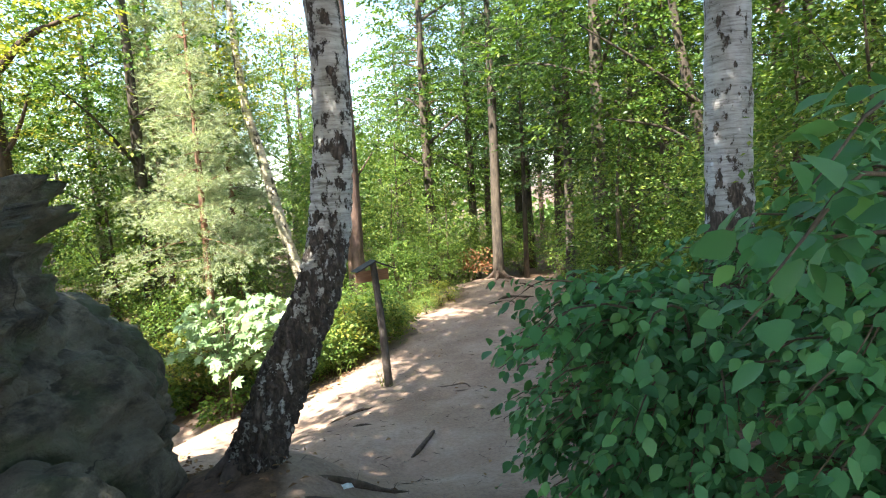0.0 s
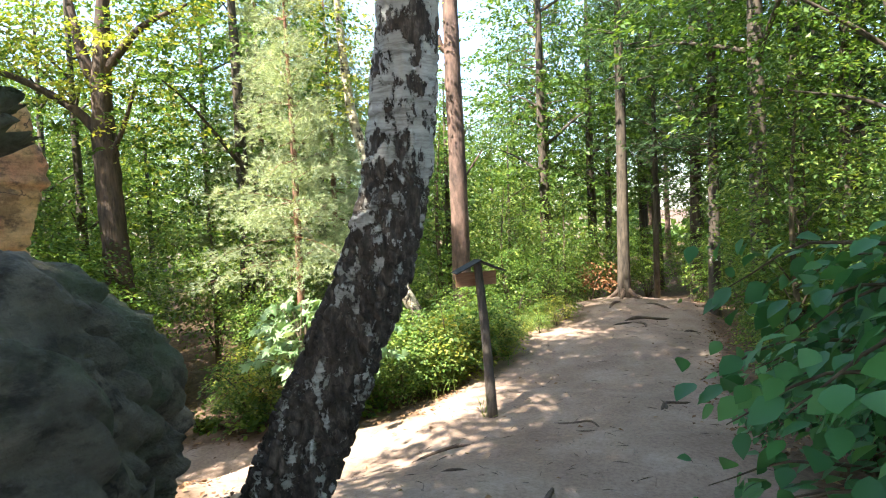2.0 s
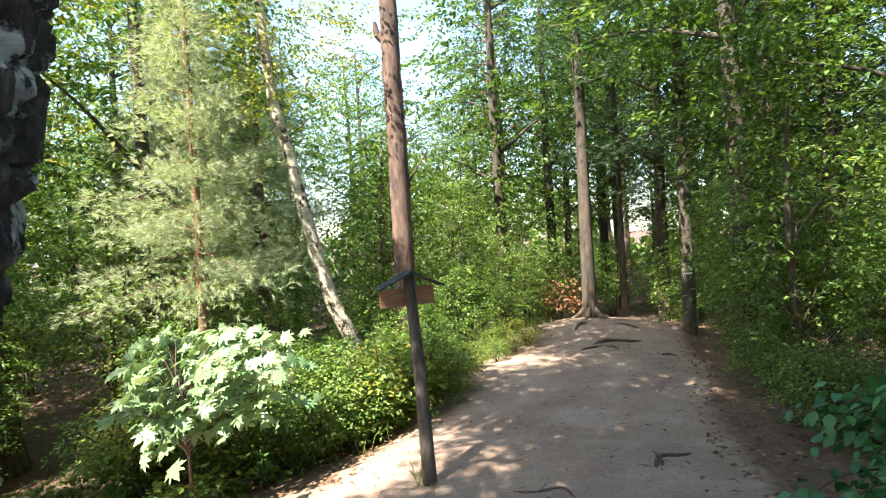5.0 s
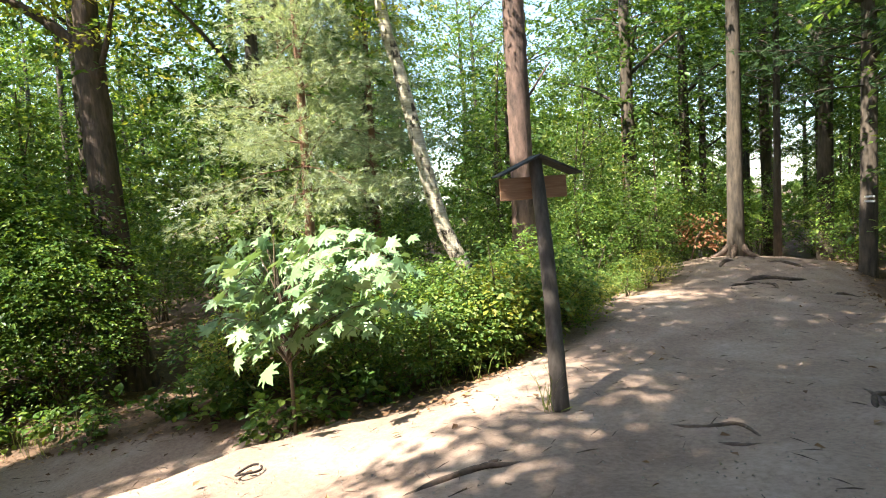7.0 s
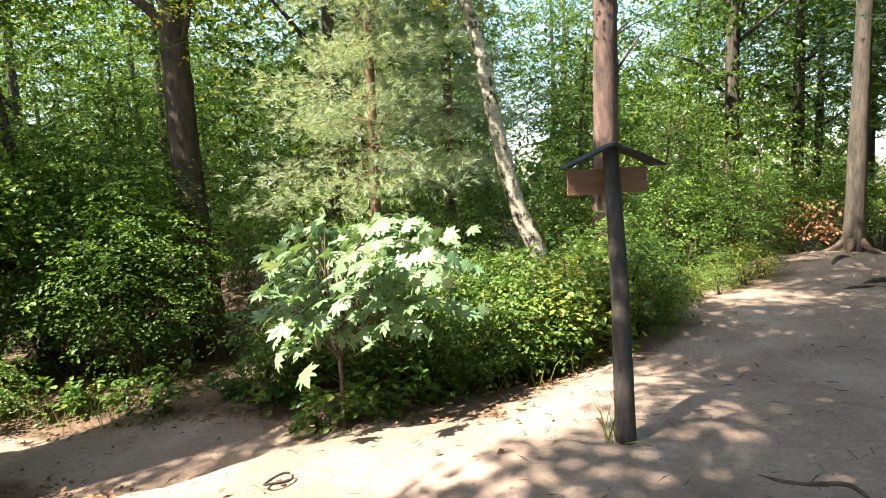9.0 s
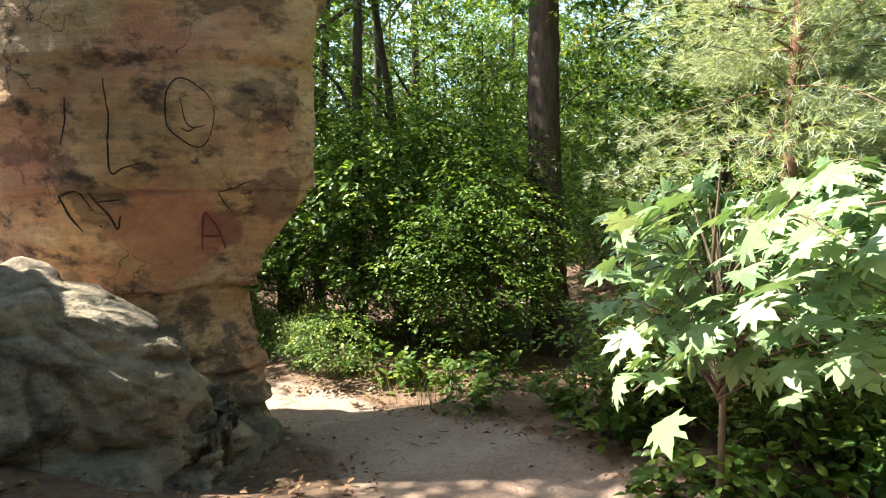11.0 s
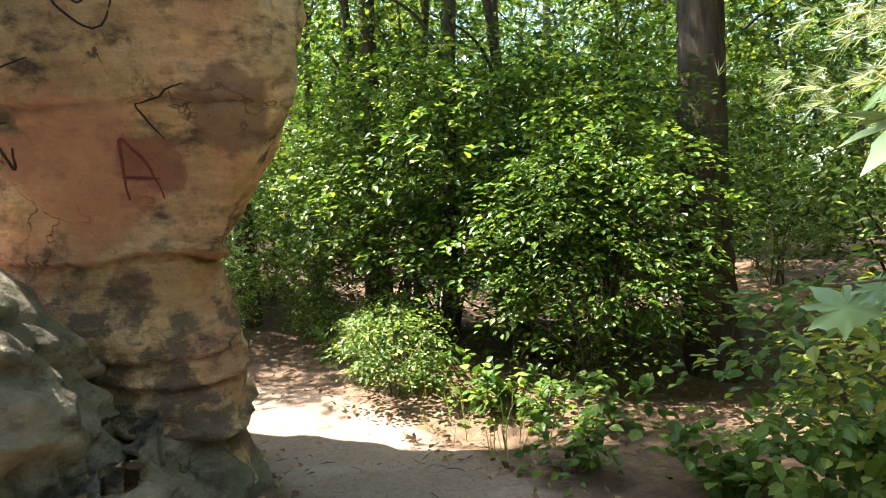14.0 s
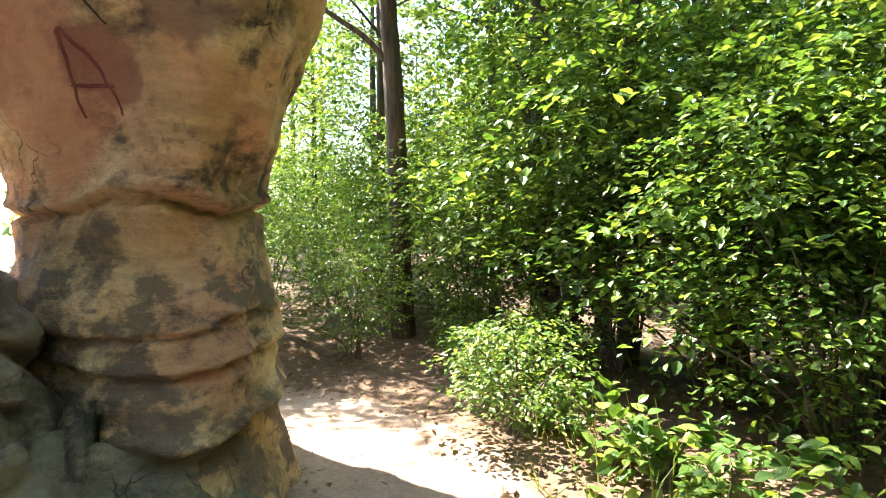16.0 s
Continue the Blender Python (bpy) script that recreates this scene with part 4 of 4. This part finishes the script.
shrubs = [(-10.3, 11.5, 20, 1.4), (-11.6, 10.9, 90, 1.45), (-8.6, 11.5, 150, 0.95), (-9.6, 12.1, 75, 1.2), (-11.2, 12.0, 15, 1.4), (-10.6, 13.2, 200, 1.5), (-12.8, 10.3, 260, 1.45), (-12.3, 12.4, 310, 1.6), (-12.9, 9.0, 330, 1.0), (-16.0, 6.6, 30, 1.0), (-12.6, 7.6, 50, 0.55), (-13.0, 6.2, 10, 0.7), (-14.6, 7.3, 70, 0.8), (-13.4, 4.6, 170, 0.8), (-18.5, 7.4, 60, 1.1), (-15.0, 3.8, 160, 0.9), (-20.0, 5.6, 240, 1.2), (-22.5, 3.5, 250, 1.2), (-24.0, 6.5, 20, 1.3), (-19.5, 2.2, 100, 1.0), (2.2, 23.5, 40, 0.9), (3.6, 24.5, 140, 1.0), (5.0, 25.5, 220, 1.0), (7.2, 23.0, 330, 0.9), (-22, 9.5, 0, 1.3), (-14.6, 9.2, 10, 1.2),
          (-6.0, 14.0, 130, 0.75), (-2.7, 11.9, 20, 0.5), (-1.5, 12.6, 250, 0.45), (-3.5, 12.3, 140, 0.55), (-3.0, 14.2, 60, 0.6), (-1.4, 13.8, 215, 0.6), (-2.6, 17.2, 15, 0.9), (-0.4, 16.4, 75, 0.75), (0.6, 17.6, 300, 0.7), (4.6, 13.0, 30, 0.7), (6.0, 12.0, 120, 0.9), (5.0, 10.3, 200, 0.7),
          (6.6, 9.3, 250, 0.9), (5.6, 7.4, 320, 0.85), (-5.2, 16.2, 99, 0.9), (-12.2, 5.2, 10, 1.0), (-13.5, 4.0, 70, 1.1), (-16, 8.6, 140, 1.3), (-17.0, 4.0, 180, 1.3), (7.5, 16.8, 80, 1.0), (6.0, 20.5, 10, 0.9), (1.6, 21.5, 10, 0.8)]
for x0 in np.arange(-20, 16, 2.4):
    for y0 in (19.5, 23.0, 27.0):
        x, y = x0 + rng.uniform(-0.9, 0.9), y0 + rng.uniform(-1.2, 1.2)
        if float(trodden(x, y)) <= 0.02 and math.hypot(x - 3, y - 18) > 2.5:
            shrubs.append((x, y, rng.uniform(0, 360), rng.uniform(0.7, 1.15)))
stand(hazel, shrubs, "hazel shrubs of the undergrowth")
lows, yellows = [], []
for k, (x0, y0, x1, y1) in enumerate([(-5.2, 10.6, -2.2, 11.0), (-2.4, 11.1, -0.9, 12.4), (-1.0, 12.6, 0.6, 16.2), (-5.6, 11.6, -1.6, 13.2), (3.4, 9.2, 4.4, 12.6), (3.0, 6.2, 3.6, 8.6), (-13.0, 9.2, -9.5, 9.7), (5.0, 14.4, 6.5, 18.0)]):
    m = 9 if k < 4 else 6
    for u in np.linspace(0, 1, m):
        x, y = x0 + (x1 - x0) * u + rng.uniform(-0.3, 0.3), y0 + (y1 - y0) * u + rng.uniform(-0.3, 0.3)
        (lows if rng.uniform() < 0.72 or k > 3 else yellows).append((x, y, rng.uniform(0, 360), rng.uniform(0.55, 1.5 if k < 4 else 1.0) * (0.6 if k == 2 else 1.0)))
stand(low, lows, "low shrubs along the path")
stand(yellow, yellows, "low yellow-green shrubs along the path")


# ---- leafy bush beside the start ----
def big_bush(bx, by, seed, count, a0, a1, reach0, reach1, rise, arch=()):
    rg = np.random.default_rng(seed)
    t = thing("leafy_bush", bx, by, gz(bx, by), "large shaded bush with broad ovate green leaves", "shrub", "leafy bushes beside the path")
    tips, dirs = [], []
    for k in range(count):
        a = rg.uniform(a0, a1)
        reach = rg.uniform(reach0, reach1)
        h = rg.uniform(0.25, rise)
        end = np.array([math.cos(a) * reach, math.sin(a) * reach, h])
        if k < len(arch):
            end = np.array(arch[k])
        pts = [(rg.uniform(-0.2, 0.2), rg.uniform(-0.2, 0.2), -0.1), end * np.array([0.35, 0.35, 0.8]) + np.array([0, 0, 0.2]), end * np.array([0.75, 0.75, 1.0]) + np.array([0, 0, 0.16]), end]
        v, f = tube(pts, [0.014, 0.009, 0.006, 0.002], 5, 12)
        put("branch", mesh_from("branch", v, f, TWIG), t)
        c = spline(pts, 34)[9:]
        for q in range(2):
            tips.append(c + 0.06 * rg.standard_normal(c.shape))
            g = np.gradient(c, axis=0)
            g /= np.linalg.norm(g, axis=1)[:, None]
            side = np.cross(g, (0, 0, 1)) * np.where(np.arange(len(c)) % 2 == 0, 1, -1)[:, None]
            dirs.append(g * 0.7 + side * 0.8)
    v, f = scatter(BROAD, np.vstack(tips), 0.084, rg, np.vstack(dirs), 0.4, 0.35, 0.4)
    put("leaves", mesh_from("leaves", v, f, LEAF_BUSH), t)


big_bush(1.35, 2.55, 81, 140, 2.0, 4.4, 0.4, 1.35, 1.5)
big_bush(1.95, 1.35, 82, 125, 1.6, 4.6, 0.3, 1.25, 2.0, [(-1.85, -1.25, 1.9), (-1.7, -1.15, 2.05), (-1.6, -0.9, 1.85), (-1.75, -1.0, 1.75)])
big_bush(2.7, 3.4, 83, 60, 1.6, 4.6, 0.3, 1.4, 1.6)
big_bush(2.6, 6.2, 84, 60, 1.6, 5.0, 0.3, 1.2, 1.2)


# ---- maple sapling ----
def maple():
    """A sapling whose leaves lie in level tiers, wide above and bare below."""
    rg = np.random.default_rng(91)
    bx, by = -3.6, 9.5
    t = thing("maple_sapling", bx, by, gz(bx, by), "sunlit maple sapling with large lobed leaves", "tree")
    v, f = tube([(0, 0, -0.1), (0.03, -0.05, 0.8), (0.0, -0.15, 1.5), (0.05, -0.2, 2.1)], [0.024, 0.019, 0.013, 0.005], 7, 16)
    put("trunk", mesh_from("trunk", v, f, TWIG), t)
    pts, dirs = [], []
    for k in range(92):
        a = rg.uniform(0, 2 * math.pi)
        h = rg.uniform(0.95, 1.85)
        reach = rg.uniform(0.5, 1.35) * (1.15 - 0.3 * abs(h - 1.35))
        end = np.array([math.cos(a) * reach, math.sin(a) * reach - 0.1, h + rg.uniform(0.05, 0.3)])
        if ((end[0] + bx + 3.2) * 1.37 + (end[1] + by - 7.66) * 1.52) / 2.046 < 0.3:
            continue
        c0 = [(0.03, -0.1, h * 0.8), end * np.array([0.55, 0.55, 1.0]) + np.array([0, 0, 0.06]), end]
        v, f = tube(c0, [0.009, 0.006, 0.003], 5, 9)
        put("branch", mesh_from("branch", v, f, TWIG), t)
        c = spline(c0, 15)[5:]
        pts.append(c + 0.09 * rg.standard_normal(c.shape) * np.array([1, 1, 0.35]))
        dirs.append(np.repeat((end * np.array([1, 1, 0.0]))[None], len(c), 0))
    at, to = np.vstack(pts), np.vstack(dirs)
    clear = ((at[:, 0] + bx + 3.2) * 1.37 + (at[:, 1] + by - 7.66) * 1.52) / 2.046 > 0.32
    at, to = at[clear], to[clear]
    v, f = scatter(LOBED, at, 0.155, rg, to, 0.3, 0.5, 0.32, (-0.42, -0.46, 0.85))
    put("leaves", mesh_from("leaves", v, f, LEAF_MAPLE), t)


maple()


# ---- sign post ----
def sign_post():
    t = thing("sign_post", -0.8, 8.56, gz(-0.8, 8.56), "weathered wooden post with a blank board under a small roof", "sign")
    top = np.array([-0.145, 0.54, 1.97])
    v, f = tube([(0.01, -0.04, -0.25), (0, 0, 0), top * 0.5 + np.array([0.015, 0, 0]), top], [0.075, 0.07, 0.062, 0.055], 12, 30, 0.025, np.random.default_rng(3))
    cap = np.vstack([v, top[None]])
    put("post", mesh_from("post", v, f, POST_WOOD), t, "split grey wooden post")
    bm = bmesh.new()
    bmesh.ops.create_cone(bm, cap_ends=True, segments=12, radius1=0.055, radius2=0.05, depth=0.02, matrix=Matrix.Translation(top))
    part("post_top", bm, POST_WOOD, t)
    head = pose(top[0], top[1], top[2], 0, 0, 24)
    for side in (-1, 1):
        bm = bmesh.new()
        bmesh.ops.create_cube(bm, size=1, matrix=head @ pose(side * 0.17, -0.02, -0.055, 0, side * 24, 0) @ Matrix.Diagonal((0.40, 0.26, 0.018, 1)))
        bmesh.ops.bevel(bm, geom=bm.edges[:], offset=0.004, segments=1, affect="EDGES")
        part("roof_panel", bm, ROOFING, t, "dark felted roof panel")
    bm = bmesh.new()
    bmesh.ops.create_cube(bm, size=1, matrix=head @ pose(0.0, 0.075, -0.24, 0, -1, 0) @ Matrix.Diagonal((0.6, 0.025, 0.19, 1)))
    bmesh.ops.bevel(bm, geom=bm.edges[:], offset=0.004, segments=1, affect="EDGES")
    part("board", bm, BOARD_WOOD, t, "blank brown wooden board")


sign_post()


# ---- clutter on the ground ----
def on_ground(points, lift=0.0):
    return [(x, y, gz(x, y) + lift) for x, y in points]


def ground_root(points, r, label, seed):
    """A bare root that surfaces along the points and dives at both ends."""
    x, y = points[0]
    t = thing("tree_root", x, y, gz(x, y), label, "root", "bare roots across the path")
    c = [(a - x, b - y, z - gz(x, y)) for a, b, z in on_ground(points, r * 0.35)]
    c[0] = (c[0][0], c[0][1], c[0][2] - 2 * r)
    c[-1] = (c[-1][0], c[-1][1], c[-1][2] - 2 * r)
    v, f = tube(c, [r * 0.7, r, r * 0.8, r * 0.4], 8, 24, 0.09, np.random.default_rng(seed))
    put("root", mesh_from("root", v, f, ROOT), t)


ROOTS = [
    ([(-1.75, 7.05), (-1.5, 7.25), (-1.25, 7.45), (-1.1, 7.45), (-0.8, 7.6)], 0.026),
    ([(-1.2, 7.45), (-1.18, 7.52), (-1.1, 7.6)], 0.02),
    ([(-1.45, 3.35), (-1.1, 3.3), (-0.8, 3.45), (-0.45, 3.4), (-0.1, 3.5)], 0.045),
    ([(-1.4, 3.6), (-1.05, 3.7), (-0.75, 3.9), (-0.35, 4.05)], 0.035),
    ([(-1.3, 3.2), (-0.9, 3.0), (-0.5, 3.05), (-0.15, 2.9)], 0.04),
    ([(-0.85, 3.3), (-0.7, 3.55), (-0.6, 3.95)], 0.03),
    ([(-0.55, 5.2), (-0.4, 5.45), (-0.25, 5.8), (-0.2, 6.1)], 0.03),
    ([(-1.3, 6.2), (-1.1, 6.4), (-0.85, 6.45)], 0.022),
    ([(1.25, 8.3), (1.4, 8.7), (1.6, 8.75), (1.9, 8.95)], 0.026),
    ([(1.35, 8.4), (1.4, 8.75), (1.35, 9.2)], 0.022),
    ([(-0.1, 8.4), (0.15, 8.2), (0.4, 8.25), (0.5, 8.0)], 0.02),
    ([(0.05, 8.0), (0.3, 7.8), (0.6, 7.9)], 0.018),
    ([(2.0, 15.1), (2.4, 15.5), (2.9, 15.6), (3.6, 15.9)], 0.05),
    ([(2.3, 15.3), (2.55, 15.0), (2.5, 14.6)], 0.04),
    ([(1.6, 14.6), (2.0, 14.9), (2.5, 15.4)], 0.03),
    ([(3.2, 14.4), (3.5, 14.8), (3.9, 14.8)], 0.04),
    ([(2.6, 17.6), (2.2, 17.0), (1.9, 16.2)], 0.05),
    ([(3.0, 17.5), (3.3, 16.8), (3.7, 16.4)], 0.045),
]
for k, (pts, r) in enumerate(ROOTS):
    ground_root(pts, r, "bare dark tree root crossing the trodden ground", 200 + k)


def stuff(name, v, f, mat, label, category):
    return tagged(put(name, mesh_from(name, v, f, mat, False)), label, category, kind="stuff")


rg = np.random.default_rng(300)
x, y = rg.uniform(-13, 6, 60000), rg.uniform(1, 22, 60000)
tr = trodden(x, y)
ok = rg.uniform(0, 1, len(x)) < np.where(tr < 0.25, 0.3, np.where(tr < 0.75, 0.5, 0.012))
x, y = x[ok][:15000], y[ok][:15000]
p = np.stack([x, y, ground_z(x, y) + 0.03], 1)
flat = rg.standard_normal((len(p), 3)) * np.array([1, 1, 0.15])
v, f = scatter(OVATE, p, 0.07, rg, flat, 0.0, 0.1, 0.35)
stuff("leaf_litter", v, f, DRY_LEAF, "scattered dry brown leaves on the forest floor", "leaf litter")

# grit, chips and twigs on the track
x, y = rg.uniform(-10, 4, 20000), rg.uniform(-1, 18, 20000)
ok = trodden(x, y) > 0.6
x, y = x[ok][:5000], y[ok][:5000]
p = np.stack([x, y, ground_z(x, y) + 0.004], 1)
chip = (np.array([(-0.5, -0.4, 0), (0.5, -0.3, 0), (0.1, 0.6, 0), (0, 0, 0.5)]), np.array([(0, 1, 3), (1, 2, 3), (2, 0, 3)]))
v, f = scatter(chip, p, 0.016, rg, rg.standard_normal((len(p), 3)) * np.array([1, 1, 0]), 0.0, 0.1, 0.15)
stuff("grit", v, f, STONE, "small stones and grit on the sandy track", "gravel")
twig = (np.array([(-0.02, 0, 0), (0.02, 0, 0), (0.03, 1, 0.03), (0.0, 0.5, 0.07)]), np.array([(0, 1, 3), (1, 2, 3), (2, 0, 3)]))
v, f = scatter(twig, p[:700] + np.array([0, 0, 0.012]), 0.12, rg, rg.standard_normal((700, 3)) * np.array([1, 1, 0]), 0.0, 0.1, 0.15)
stuff("twig_litter", v, f, ROOT, "thin dry twigs lying on the sandy track", "twigs")

# grass on the crest and along the edges
x = np.concatenate([rg.uniform(-0.9, 2.2, 8000), rg.uniform(-3.0, 0.5, 500), rg.uniform(-12, -7, 220), rg.uniform(-0.95, -0.75, 26)])
y = np.concatenate([rg.uniform(12.5, 19.5, 8000), rg.uniform(10.2, 13.5, 500), rg.uniform(9.5, 10.6, 220), rg.uniform(8.45, 8.65, 26)])
ok = (trodden(x, y) < 0.55) | (np.hypot(x + 0.85, y - 8.55) < 0.25)
x, y = x[ok], y[ok]
p = np.stack([x, y, ground_z(x, y)], 1)
up = np.repeat(np.array([[0, 0, 1.6]]), len(p), 0)
v, f = scatter(BLADE, p, 0.3, rg, up, 0.0, 0.6)
stuff("grass", v, f, GRASS, "tufts of sunlit yellowish grass beside the track", "grass")

# leafy ground plants at the foot of the shrubs
herb = shrub("ground_plant", 320, 0.42, 0.3, BROAD, 0.1, 16, 9, LEAF_HAZEL, "small leafy plant at the edge of the path", 5, "plant", 0.3)
stand(herb, [(-8.7, 10.1, 0, 1.2), (-8.3, 10.3, 80, 1.1), (-9.4, 9.9, 200, 0.9), (-7.7, 10.4, 130, 0.9), (-6.6, 9.9, 40, 0.8), (-5.0, 10.1, 310, 1.1), (-4.6, 10.3, 60, 1.2), (-5.5, 10.4, 100, 1.0), (-4.9, 10.6, 220, 1.3),
             (-10.4, 9.4, 20, 0.9), (-11.2, 9.2, 95, 1.0), (-3.4, 10.6, 10, 0.9), (-2.6, 10.4, 70, 0.8), (-6.0, 10.5, 260, 1.0), (-7.2, 10.7, 190, 1.0), (-3.7, 9.55, 15, 1.0), (-3.95, 9.6, 140, 0.9), (-3.4, 9.8, 250, 1.1), (-3.1, 10.1, 300, 1.0)], "small plants at the path's edge")

# withered branch behind the crest
wt = thing("withered_branch", 1.9, 19.2, gz(1.9, 19.2), "fallen branch with withered rust-brown leaves", "branch")
v, f = tube([(0, 0, -0.1), (0.2, 0.1, 0.6), (0.6, 0.1, 1.2)], [0.03, 0.02, 0.008], 6, 10)
put("stem", mesh_from("stem", v, f, TWIG), wt)
c_, p, out = sprays(rg, (0.3, 0, 0.8), (0.65, 0.4, 0.55), 40, 9, 0.4)
v, f = scatter(OVATE, p, 0.11, rg, out, 0.5, 0.5)
put("leaves", mesh_from("leaves", v, f, BROWN_LEAF, False), wt)

# dead lichen-pale twigs hanging below the young pine
for k in range(5):
    a = 2.6 + 0.9 * k
    x, y = -4.75 + 0.1 * math.cos(a), 12.5 + 0.1 * math.sin(a)
    z = 1.3 + 0.35 * k
    v, f = tube([(x, y, z), (x + 0.7 * math.cos(a), y + 0.7 * math.sin(a), z + 0.15), (x + 1.5 * math.cos(a), y + 1.5 * math.sin(a), z - 0.25)], [0.008, 0.006, 0.002], 5, 12)
    tagged(put("dead_branch", mesh_from("dead_branch", v, f, TWIG)), "thin bare dead branch of the young pine", "branch", "dead lower branches")

# litter by the birch and a dark loop of strap on the sand
bm = bmesh.new()
bmesh.ops.create_grid(bm, x_segments=6, y_segments=4, size=0.5, matrix=Matrix.Diagonal((0.09, 0.06, 1, 1)))
for v_ in bm.verts:
    v_.co.z += 0.012 * noise.noise(v_.co * 40)
me = bpy.data.meshes.new("paper_scrap")
bm.to_mesh(me)
bm.free()
me.materials.append(PAPER)
sc = put("paper_scrap", me)
sc.matrix_basis = pose(-1.0, 3.62, gz(-1.0, 3.62) + 0.03, 14, 8, 30)
tagged(sc, "crumpled white paper scrap by the roots", "litter")
ring = [(0.1 * math.cos(a), 0.055 * math.sin(a), 0.012 + 0.01 * math.sin(2 * a)) for a in np.linspace(0.4, 2 * math.pi, 14)]
v, f = tube(ring, [0.009, 0.009], 6, 30)
lp = put("dark_loop", mesh_from("dark_loop", v, f, CARVED))
lp.matrix_basis = pose(-3.01, 7.72, gz(-3.01, 7.72) + 0.02, 0, 0, 60)
tagged(lp, "small dark looped strap lying on the sand", "litter")


# ---- carvings on the pillar ----
def carve():
    """Carved strokes, drawn on the pillar's open face: along is metres along the face, up is height."""
    body = [o for o in cliff.children if o.name.startswith("body")][0].data
    from mathutils.bvhtree import BVHTree
    tree = BVHTree.FromPolygons([v.co for v in body.vertices], [tuple(p.vertices) for p in body.polygons])
    d, n = Vector((0.53, 0.85, 0)), Vector((0.85, -0.53, 0))
    origin = Vector((-7.63, 6.82, 0))

    def on_face(along, up):
        start = origin + d * along + n * 3 + Vector((0, 0, up))
        place, normal, _, _ = tree.ray_cast(start, -n)
        return place + normal * 0.001

    loop = [(0.68 + 0.2 * math.cos(a), 1.98 + 0.27 * math.sin(a) + 0.03 * math.cos(3 * a)) for a in np.linspace(0.3, 6.4, 18)]
    strokes = [
        ("stroke", [(0.03, 2.25), (0.02, 1.9), (0.0, 1.5), (0.12, 1.53), (0.3, 1.58)], 0.008, CARVED),
        ("stroke", loop, 0.008, CARVED),
        ("stroke", [(0.62, 2.1), (0.64, 1.92), (0.7, 1.86), (0.8, 1.88)], 0.006, CARVED),
        ("stroke", [(0.6, 1.86), (0.66, 1.83), (0.72, 1.86)], 0.006, CARVED),
        ("stroke", [(-0.32, 2.1), (-0.36, 1.9), (-0.44, 1.72)], 0.007, CARVED),
        ("stroke", [(-0.55, 1.3), (-0.48, 1.1), (-0.4, 0.98)], 0.012, CARVED),
        ("stroke", [(-0.55, 1.28), (-0.36, 1.33), (-0.24, 1.16)], 0.009, CARVED),
        ("stroke", [(-0.25, 1.32), (-0.12, 1.12), (-0.08, 1.0), (-0.02, 1.12)], 0.012, CARVED),
        ("stroke", [(-0.2, 1.24), (0.02, 1.26)], 0.009, CARVED),
        ("stroke", [(0.62, 0.8), (0.66, 1.0), (0.71, 1.14), (0.77, 1.0), (0.8, 0.8)], 0.011, STAINED),
        ("stroke", [(0.63, 0.93), (0.81, 0.92)], 0.01, STAINED),
        # the next two trace the rim of a dark patch, not letters
        ("stroke", [(0.84, 1.32), (0.98, 1.36), (1.12, 1.42)], 0.007, CARVED),
        ("stroke", [(0.84, 1.32), (0.86, 1.24), (0.92, 1.14)], 0.007, CARVED),
    ]
    g = thing("graffiti", origin.x, origin.y, -1.0, "carved and scratched letters on the sandstone face", "graffiti")
    for name, pts, r, mat in strokes:
        c = spline([(a, b, 0) for a, b in pts], 26)
        c = [tuple(on_face(a, b) - Vector((origin.x, origin.y, -1.0))) for a, b, _ in c]
        v, f = tube(c, [r * 0.6, r, r, r * 0.5], 5, 26)
        put(name, mesh_from(name, v, f, mat), g)


carve()


# ---- far woods ----
def far_woods():
    rg = np.random.default_rng(400)
    a = rg.uniform(-0.35, math.pi + 0.55, 46000)
    r = rg.uniform(38, 62, len(a))
    z = rg.uniform(0, 1, len(a)) ** 1.2 * (8.5 + 3.0 * np.sin(a * 9) + 2.0 * np.sin(a * 23 + 1)) - 3.0
    p = np.stack([-2 + r * np.cos(a), 6 + r * np.sin(a), z], 1) + 0.5 * rg.standard_normal((len(a), 3))
    v, f = scatter(OVATE, p, 0.85, rg, None, 0.2, 0.8)
    stuff("far_woods", v, f, LEAF_TREE, "dense green woods in the distance", "woods")


far_woods()
